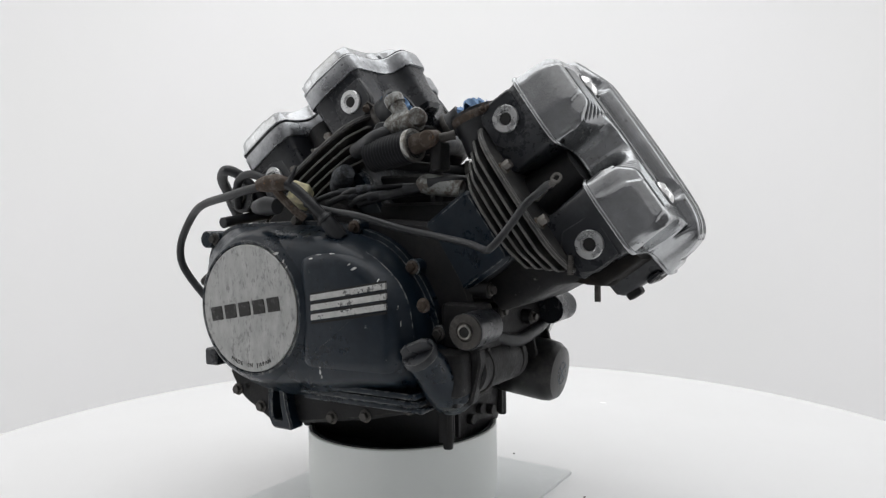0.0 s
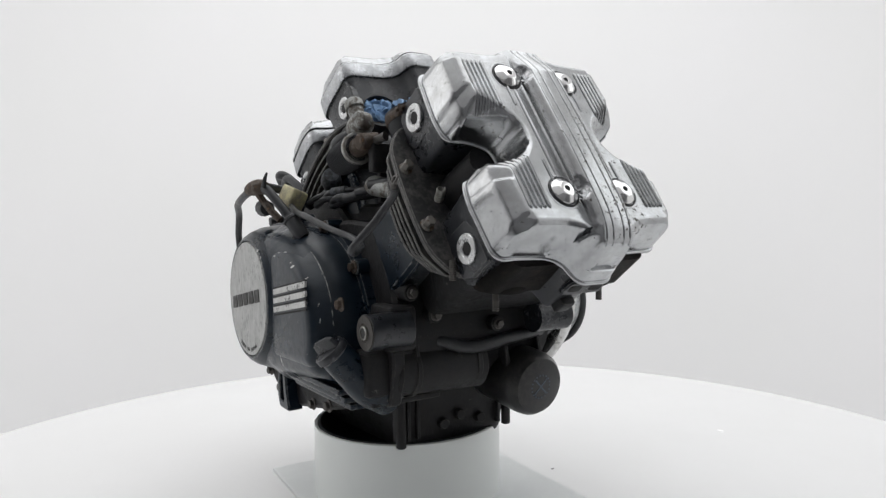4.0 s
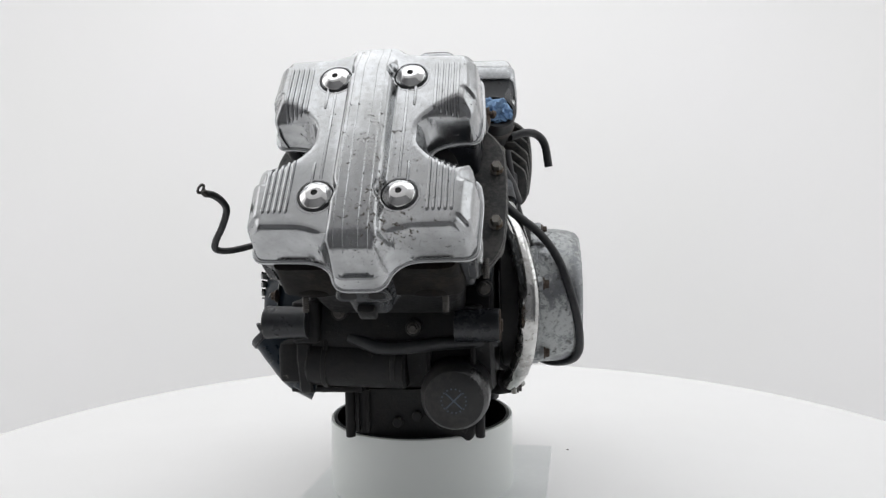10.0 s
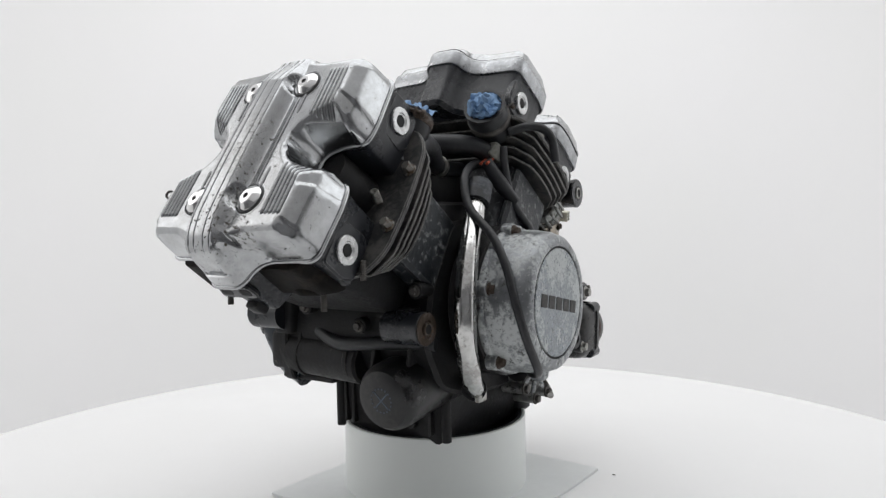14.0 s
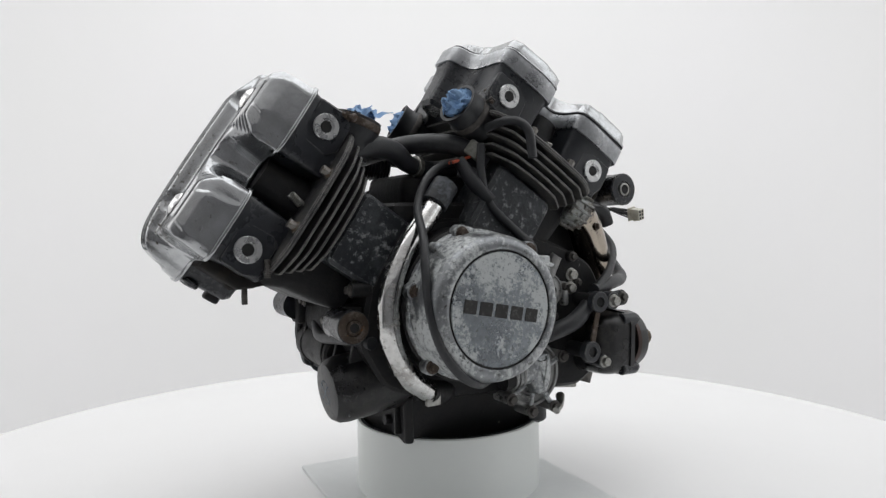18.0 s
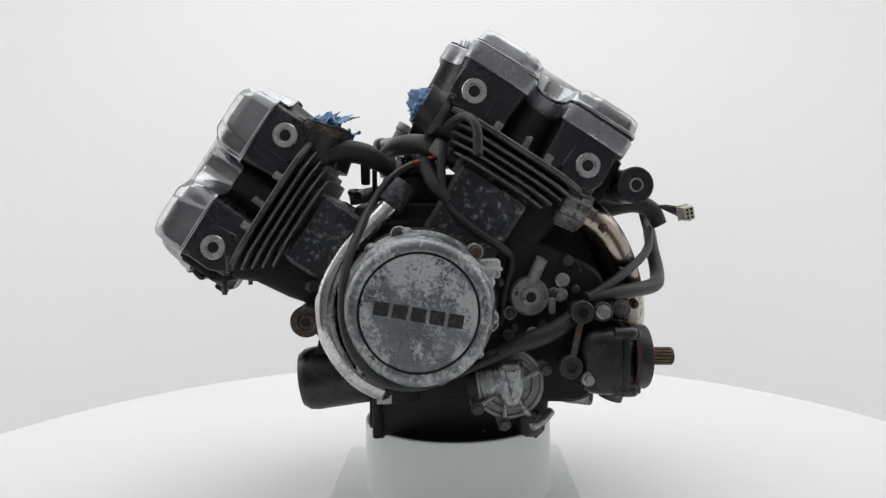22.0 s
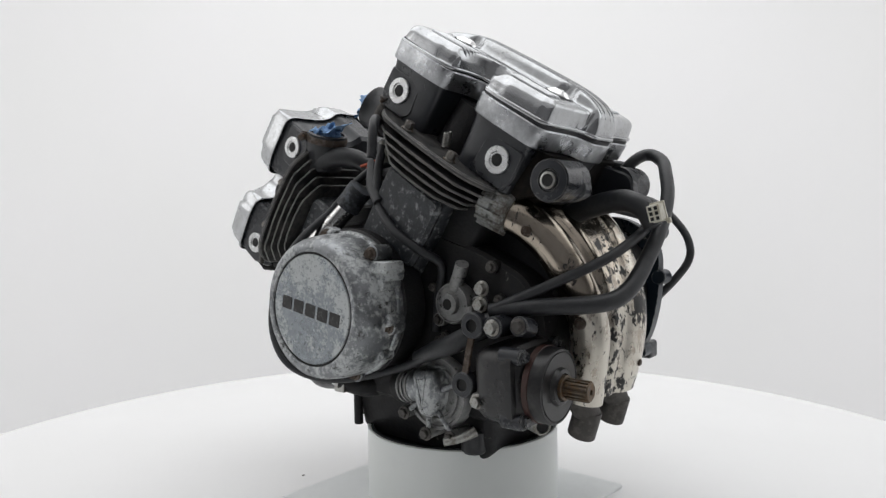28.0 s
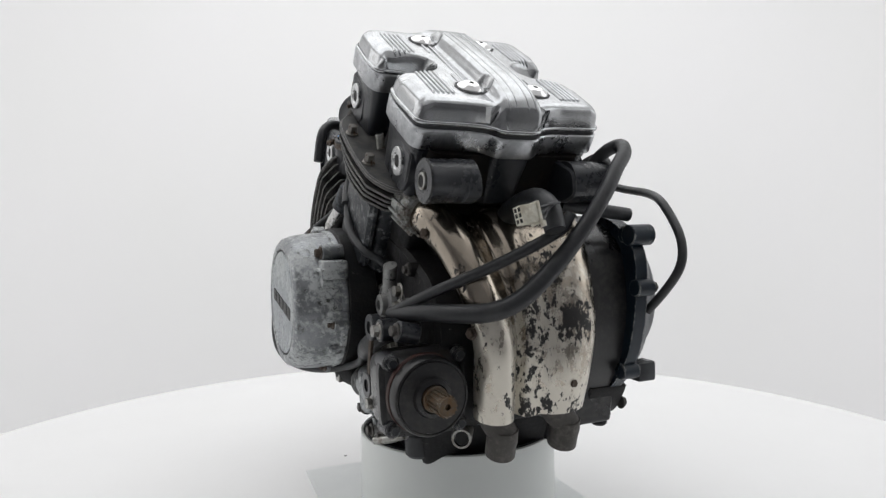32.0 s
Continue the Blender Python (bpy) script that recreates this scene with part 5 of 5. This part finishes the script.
A, Bp = Vector((-0.114, 0.000, 0.4010)), Vector((-0.122, -0.060, 0.4090))
k = 30
lathe([(0.0174 if i % 2 else 0.0140, (Bp - A).length * i / k) for i in range(k + 1)], along(A, Bp - A), 24, bm)
corr = part("corrugated_hose", bm, RIBBED, engine, "ribbed black rubber hose", 30)
part("clamp", lathe([(0.0168, 0), (0.0173, 0.0008), (0.0173, 0.0052), (0.0168, 0.006)], along(Bp - (Bp - A).normalized() * 0.006, Bp - A), 28), STEEL, corr, "perforated steel clamp")
stub = part("hose_stub", rod((-0.108, -0.076, 0.4155), (-0.132, -0.079, 0.4125), 0.0088, 24, edge=0.002), RUST, engine, "rusty pipe stub")
part("stub_neck", tube([(-0.122, -0.056, 0.4085), (-0.120, -0.068, 0.412), (-0.114, -0.078, 0.414)], [0.0110, 0.0095, 0.0085], 18, 5), RUST, stub)
part("stub_nipple", tube([(-0.114, -0.084, 0.414), (-0.114, -0.096, 0.416), (-0.112, -0.101, 0.417)], [0.0050, 0.0042, 0.0052], 12, 4), DULLSTEEL, stub)
part("stub_bracket", box((-0.120, -0.088, 0.382), (-0.098, -0.076, 0.412), 0.003), GREASE, stub)

therm = part("thermostat_housing", tube([(-0.096, -0.006, 0.418), (-0.102, -0.018, 0.428), (-0.109, -0.033, 0.434), (-0.111, -0.048, 0.434), (-0.113, -0.060, 0.434)], [0.010, 0.0115, 0.0125, 0.0120, 0.0095], 18, 5), NECK, engine, "rust-stained thermostat housing")
part("housing_plug", rod((-0.110, -0.058, 0.437), (-0.124, -0.063, 0.438), 0.0092, 20, edge=0.0015), NECK, therm, "round blanking plug")
part("filler_neck", lathe([(0.0085, 0), (0.0085, 0.018), (0.0105, 0.019), (0.0105, 0.027), (0.0095, 0.029), (0.001, 0.029)], along((-0.1100, -0.040, 0.4375), (-0.01, 0.50, 0.86)), 24), NECK, therm, "pale weathered filler neck")
part("rubber_cap", rod((-0.100, -0.010, 0.4255), (-0.1150, -0.0135, 0.4290), 0.0092, 22, edge=0.0015), RUBBER, therm, "black rubber cap")
part("elbow", tube([(-0.104, -0.024, 0.426), (-0.116, -0.014, 0.422), (-0.118, 0.000, 0.416), (-0.10, 0.03, 0.410)], 0.0088, 16, 5), RUBBER, therm)
part("sensor", tube([(-0.105, -0.056, 0.369), (-0.106, -0.064, 0.3695), (-0.106, -0.082, 0.367), (-0.104, -0.104, 0.363)], [0.0085, 0.0110, 0.0105, 0.0085], 16, 5), NECK, engine, "grey metal sensor body")
for i in range(4):
    part("fuel_line", tube([(-0.115, 0.02 - 0.03 * i, 0.352 + 0.006 * i), (-0.10, -0.01 - 0.03 * i, 0.360 + 0.004 * i), (-0.06, -0.03 - 0.02 * i, 0.366)], 0.0052, 10, 5), RUBBER, engine)
part("sensor", tube([(-0.095, 0.060, 0.372), (-0.106, 0.046, 0.382), (-0.110, 0.036, 0.388)], [0.011, 0.0125, 0.009], 16, 5), BOOT, engine, "dusty rubber-capped sensor")
for i, (y, z) in enumerate(((0.035, 0.362), (0.022, 0.358), (0.010, 0.3645), (-0.004, 0.357))):
    part("vacuum_line", tube([(-0.125 + 0.004 * i, y + 0.035, z - 0.006), (-0.118, y + 0.010, z + 0.002), (-0.104, y - 0.022, z + 0.004), (-0.075, y - 0.045, z + 0.006)], 0.0032 + 0.0006 * (i % 2), 10, 5), RUBBER, engine, "thin black vacuum line")
    part("line_sleeve", tube([(-0.117, y + 0.008, z + 0.002), (-0.109, y - 0.012, z + 0.0035)], 0.0052, 10, 4), BOOT, engine)
part("valley_bracket", box((-0.104, -0.072, 0.352), (-0.088, -0.066, 0.404), 0.001), GREASE, engine)
part("valley_bracket", box((-0.098, 0.040, 0.350), (-0.092, 0.075, 0.378), 0.001), GREASE, engine)
# breather hose beside the alternator
part("breather_hose", tube([(0.072, 0.006, 0.398), (0.074, -0.022, 0.392), (0.080, -0.046, 0.375), (0.098, -0.066, 0.345), (0.132, -0.078, 0.315), (0.152, -0.087, 0.285), (0.165, -0.090, 0.245), (0.172, -0.082, 0.210), (0.172, -0.062, 0.183), (0.160, -0.035, 0.168), (0.135, -0.005, 0.164), (0.110, 0.05, 0.178), (0.118, 0.10, 0.200), (0.120, 0.135, 0.212), (0.105, 0.160, 0.224)], 0.0046, 12, 6), RUBBER, engine, "thin black hose looping round the alternator cover")
part("vent_hose", tube([(0.100, 0.020, 0.432), (0.118, 0.030, 0.4375), (0.132, 0.040, 0.436), (0.142, 0.0465, 0.424), (0.1466, 0.0473, 0.3964)], 0.0050, 12, 6), RUBBER, engine, "short bent black vent hose")
part("side_hose", tube([(0.095, 0.016, 0.415), (0.100, 0.012, 0.385), (0.106, 0.018, 0.350), (0.112, 0.045, 0.322), (0.106, 0.075, 0.301), (0.088, 0.088, 0.285), (0.084, 0.080, 0.25), (0.083, 0.076, 0.215)], 0.0048, 12, 6), RUBBER, engine, "black hose along the cylinder block")
plug = part("wire_plug", box((-0.011, -0.009, -0.010), (0.011, 0.009, 0.010), 0.003, along((0.0830, 0.0145, 0.4088), (0.3, 0.6, -0.5))), GREYPL, engine, "grey plastic wire plug")
for dx in (-0.004, 0.0, 0.004):
    part("plug_wire", tube([(0.083 + dx, 0.008, 0.402), (0.086 + dx, -0.006, 0.398), (0.090 + dx, -0.020, 0.394)], 0.0016, 8, 5), ORANGE if dx else RUBBER, plug, "orange wire" if dx else "")
part("ribbon_cable", tube([(0.086, -0.008, 0.398), (0.098, 0.004, 0.372), (0.108, 0.02, 0.352)], [0.007, 0.009, 0.006], 10, 5), RUBBER, engine)

# cables over the clutch side
part("earth_cable", tube([(-0.150, 0.062, 0.352), (-0.1600, 0.020, 0.344), (-0.1630, -0.018, 0.338), (-0.1560, -0.062, 0.325), (-0.1520, -0.098, 0.3175), (-0.1620, -0.140, 0.3105), (-0.1800, -0.166, 0.3055), (-0.1895, -0.1765, 0.3075), (-0.1860, -0.184, 0.316), (-0.1755, -0.1915, 0.330), (-0.1670, -0.2000, 0.345), (-0.1660, -0.210, 0.3530), (-0.1700, -0.2195, 0.3590), (-0.1745, -0.2265, 0.3605)], 0.0034, 10, 6), RUBBER, engine, "black earth cable ending in a ring terminal")
tm = along((-0.1762, -0.2315, 0.3645), (-0.9, 0.1, 0.45))
lug_o = bmesh.new()
lo = [[lug_o.verts.new((x, y, z)) for x, y in circle(r, 20)] for r, z in ((0.0052, 0), (0.0052, 0.0014), (0.0030, 0.0014), (0.0030, 0))]
for a in range(4):
    for i in range(20):
        lug_o.faces.new((lo[a][i - 1], lo[a][i], lo[(a + 1) % 4][i], lo[(a + 1) % 4][i - 1]))
put(lug_o, lug_o.verts[:], tm)
rt = part("ring_terminal", lug_o, DULLSTEEL, engine, "grey ring terminal")
part("crimp", rod((-0.1745, -0.2255, 0.3590), (-0.1760, -0.2295, 0.3630), 0.0030, 10), DULLSTEEL, rt)
loom = part("wiring_loom", tube([(-0.105, 0.11, 0.352), (-0.130, 0.100, 0.368), (-0.165, 0.086, 0.374), (-0.183, 0.072, 0.3745), (-0.181, 0.052, 0.3690), (-0.173, 0.034, 0.351), (-0.166, 0.024, 0.337)], 0.0054, 12, 6), RUBBER, engine, "taped black wiring loom")
part("loom_knot", tube([(-0.191, 0.090, 0.3715), (-0.1885, 0.080, 0.373), (-0.1850, 0.068, 0.3735), (-0.180, 0.058, 0.372)], [0.0062, 0.0088, 0.0098, 0.0065], 12, 5), RUST, loom, "rust-brown fitting on the loom")
part("loom_strap", tube([(-0.187, 0.070, 0.367), (-0.182, 0.064, 0.357), (-0.176, 0.054, 0.345), (-0.170, 0.046, 0.336)], 0.0042, 8, 4), RUST, loom, "rust-brown strap")
part("strap_tip", tube([(-0.186, 0.052, 0.374), (-0.1865, 0.046, 0.382), (-0.1850, 0.043, 0.389)], [0.0030, 0.0022, 0.0012], 8, 4), RUBBER, loom)
part("loom_plug", tube([(-0.167, 0.026, 0.340), (-0.1645, 0.022, 0.334), (-0.1600, 0.014, 0.323), (-0.157, 0.009, 0.316)], [0.0062, 0.0085, 0.0085, 0.0070], 14, 4), RUBBER, loom, "rubber boot of the plug")
part("plug_collar", rod((-0.1660, 0.0245, 0.3375), (-0.1648, 0.0222, 0.3345), 0.0095, 16), RUBBER, loom)
part("spare_plug", tube([(-0.165, 0.118, 0.350), (-0.170, 0.100, 0.351), (-0.172, 0.082, 0.350)], [0.008, 0.0105, 0.0085], 14, 4), RUBBER, loom)
part("yellow_connector", box((-0.014, -0.010, -0.012), (0.014, 0.010, 0.012), 0.003, pose(-0.1434, 0.0753, 0.3616, 20, 15, 30)), IVORY, engine, "pale yellow plastic connector")
part("loop_cable", tube([(-0.187, 0.078, 0.372), (-0.187, 0.110, 0.368), (-0.184, 0.1425, 0.3625), (-0.174, 0.190, 0.356), (-0.1625, 0.2235, 0.345), (-0.1550, 0.253, 0.318), (-0.1500, 0.2645, 0.297), (-0.1450, 0.2640, 0.279), (-0.140, 0.250, 0.258), (-0.1349, 0.232, 0.238)], 0.0045, 12, 6), RUBBER, engine, "black cable looping out past the clutch cover")
part("loop_hose", tube([(-0.085, 0.12, 0.345), (-0.100, 0.150, 0.375), (-0.106, 0.185, 0.392), (-0.100, 0.215, 0.384), (-0.092, 0.225, 0.352)], 0.0050, 12, 6), RUBBER, engine, "black hose loop")
part("loop_hose", tube([(-0.072, 0.196, 0.360), (-0.088, 0.222, 0.392), (-0.0975, 0.2375, 0.4000), (-0.088, 0.256, 0.391), (-0.0709, 0.2662, 0.376), (-0.0499, 0.2757, 0.3524), (-0.0257, 0.2783, 0.323), (0.0002, 0.2747, 0.2928), (0.0331, 0.2690, 0.2637), (0.060, 0.254, 0.2525), (0.093, 0.208, 0.250), (0.110, 0.163, 0.2450)], [0.0064, 0.0064, 0.0066, 0.0068, 0.0068, 0.0070, 0.0072, 0.0078, 0.0084, 0.0086, 0.0080, 0.0075], 14, 6), RUBBER, engine, "thick black cable crossing the heat shield")
part("cross_cable", tube([(-0.018, 0.270, 0.335), (-0.008, 0.270, 0.322), (0.014, 0.266, 0.310), (0.050, 0.250, 0.291), (0.088, 0.210, 0.268), (0.112, 0.165, 0.246)], 0.0050, 12, 6), RUBBER, engine, "black cable crossing the heat shield")
part("cable_sheath", tube([(0.108, 0.165, 0.238), (0.118, 0.130, 0.214), (0.116, 0.105, 0.204), (0.108, 0.07, 0.190)], [0.0075, 0.0100, 0.0100, 0.007], 14, 5), RUBBER, engine, "swollen black cable sheath")
sheath = part("connector_hose", tube([(0.000, 0.190, 0.334), (0.0041, 0.2152, 0.342), (0.0049, 0.2500, 0.348), (0.006, 0.272, 0.340), (0.0063, 0.2825, 0.3215)], [0.0110, 0.0112, 0.0112, 0.0105, 0.0090], 18, 6), RUBBER, engine, "black rubber sleeve over the wires")
wc = along((0.0440, 0.3000, 0.3352), (0.98, 0.10, -0.10), 12)
conn = part("white_connector", box((-0.0058, -0.0076, -0.0085), (0.0058, 0.0076, 0.0090), 0.0010, wc), WHITEPL, engine, "off-white plastic multi-pin connector")
part("lock_tab", box((0.0050, -0.0120, -0.0098), (0.0090, -0.0072, -0.0062), 0.0006, wc), WHITEPL, conn)
part("shroud_step", box((-0.0068, -0.0092, -0.0092), (0.0068, 0.0092, -0.0060), 0.0008, wc), WHITEPL, conn)
for dx in (-0.0025, 0.0025):
    for dy in (-0.0046, 0.0, 0.0046):
        part("pin_hole_shade", box((dx - 0.0015, dy - 0.0016, 0.0088), (dx + 0.0015, dy + 0.0016, 0.0093), 0.0002, wc), HOLE_SHADE, conn)
        part("connector_wire", tube([wc @ Vector((dx, dy, -0.008)), wc @ Vector((dx, dy, -0.014)), Vector((0.008 + dx, 0.284 + dy, 0.345))], 0.0011, 6, 4), RUBBER, conn)
part("rear_hose", tube([(-0.05, 0.21, 0.345), (-0.085, 0.220, 0.339), (-0.120, 0.222, 0.334)], 0.0068, 12, 4), RUBBER, engine, "short black hose")
part("side_cover_lug", box((-0.152, 0.205, 0.165), (-0.130, 0.225, 0.185), 0.003), BLACK, engine)
part("drain_boss", rod((-0.111, 0.1835, 0.124), (-0.111, 0.1835, 0.1145), 0.0085, 18, edge=0.002), GREASE, engine, "round boss under the crankcase corner")
part("rear_case", slab(rounded([(0.10, 0.335), (0.175, 0.333), (0.222, 0.305), (0.230, 0.24), (0.218, 0.185), (0.198, 0.156, 0.008), (0.1935, 0.1195, 0.004), (0.10, 0.122)], 0.02, 4), -0.121, -0.058, YZ, 0.004), FILTER, engine, "black rear crankcase wall")

# ---- crumpled blue towels stuffed into the intakes ----
def rag(m, size, seed, stretch=(1, 1, 1), flaps=(), sheet=0.0):
    """A crumpled paper towel with pointed corners that stick out to the given engine-space places."""
    bm = bmesh.new()
    bmesh.ops.create_icosphere(bm, subdivisions=4, radius=1.0)
    off = Vector((seed * 3.1, seed * 1.7, seed * 0.9))
    for v in bm.verts:
        d = v.co.normalized()
        f = 1.08 + 0.22 * noise.noise(d * 1.4 + off) - 0.50 * abs(noise.noise(d * 2.3 + off)) - 0.22 * abs(noise.noise(d * 5.0 + off))
        v.co = Vector((d.x * stretch[0], d.y * stretch[1], d.z * stretch[2])) * f * size
    put(bm, bm.verts[:], m)
    t = thing("blue_rag", "crumpled blue paper towel stuffed in an intake", "paper towel", "blue towels in the intakes")
    part("towel", bm, RAG, t, smooth=22)
    # a loose crumpled corner of the towel over the mouth
    if sheet:
        bm = bmesh.new()
        k = 15
        grid = []
        for i in range(k):
            line = []
            for j in range(k):
                u, v = i / (k - 1) - 0.5, j / (k - 1) - 0.5
                p = Vector((u * 4 + seed, v * 4, seed * 2))
                z = sheet * (0.34 * noise.noise(p * 0.8) + 0.36 * (0.5 - abs(noise.noise(p * 1.5))) + 0.12 * noise.noise(p * 3.3) - 0.7 * (u * u + v * v))
                line.append(bm.verts.new(m @ Vector((u * sheet * (1 + 0.25 * noise.noise(p * 1.1)), v * sheet * (0.85 + 0.25 * noise.noise(p * 1.2 + off)), z + 0.006))))
            grid.append(line)
        for a, b in zip(grid, grid[1:]):
            for i in range(k - 1):
                bm.faces.new((a[i], a[i + 1], b[i + 1], b[i]))
        bmesh.ops.solidify(bm, geom=bm.faces[:], thickness=0.0005)
        part("towel_fold", bm, RAG, t, smooth=20)
    for tip, wide in flaps:
        a, tip = m.translation.copy(), Vector(tip)
        way = tip - a
        side = way.cross(Vector((0.2, 0.1, 1))).normalized()
        up = side.cross(way).normalized()
        bm = bmesh.new()
        rows = []
        for i in range(7):
            f = i / 6
            w = wide * (1 - f * 0.92)
            rows.append([bm.verts.new(a + way * f + side * w * g + up * (0.006 * noise.noise(Vector((f * 3, g * 2, seed))) + 0.004 * (1 - abs(g)) * (1 - f))) for g in (-1, -0.6, -0.2, 0.2, 0.6, 1)])
        for p, q in zip(rows, rows[1:]):
            for i in range(5):
                bm.faces.new((p[i], p[i + 1], q[i + 1], q[i]))
        bmesh.ops.solidify(bm, geom=bm.faces[:], thickness=0.0006)
        part("towel_corner", bm, RAG, t, smooth=15)
    return t


for sx, bank, s, size, lift, sheet, flaps in ((-1, BACK, 1, 0.0165, 1.0, 0.036, ()), (1, BACK, 2, 0.0160, 0.90, 0.034, ()), (1, FRONT, 3, 0.0155, 0.92, 0.034, (((0.0656, -0.0760, 0.4480), 0.022), ((0.042, -0.085, 0.454), 0.019), ((0.060, -0.098, 0.455), 0.016))), (-1, FRONT, 4, 0.0150, 0.90, 0.034, (((-0.072, -0.085, 0.450), 0.020), ((-0.060, -0.098, 0.452), 0.017)))):
    a, b = stub_axis(bank is BACK, sx)
    rag(bank @ along(a + (b - a) * lift, b - a), size, s, (1.12, 1.05, 0.55), flaps, sheet)

# small marks lying on the table
for x, y in ((0.165, -0.033), (0.172, 0.159), (0.062, -0.171)):
    part("grit", slab(rounded([(x - 0.002, y - 0.001), (x + 0.002, y - 0.0012), (x + 0.0016, y + 0.0012), (x - 0.0018, y + 0.001)], 0.0006, 2), 0.0, 0.0008, None, 0.0002), DULLSTEEL, turntable)


def motions():
    """The turntable and all that stands on it turn about the upright axis."""
    rows = [(float(t), Matrix.Rotation(radians(turn_at(t)), 4, "Z")) for t in range(33)]
    for ob in scene.objects:
        if ob.parent is None and ob.name.split(".")[0] in ("turntable", "base_board", "pipe_stand", "motorcycle_engine", "blue_rag"):
            walk(ob, rows)


motions()
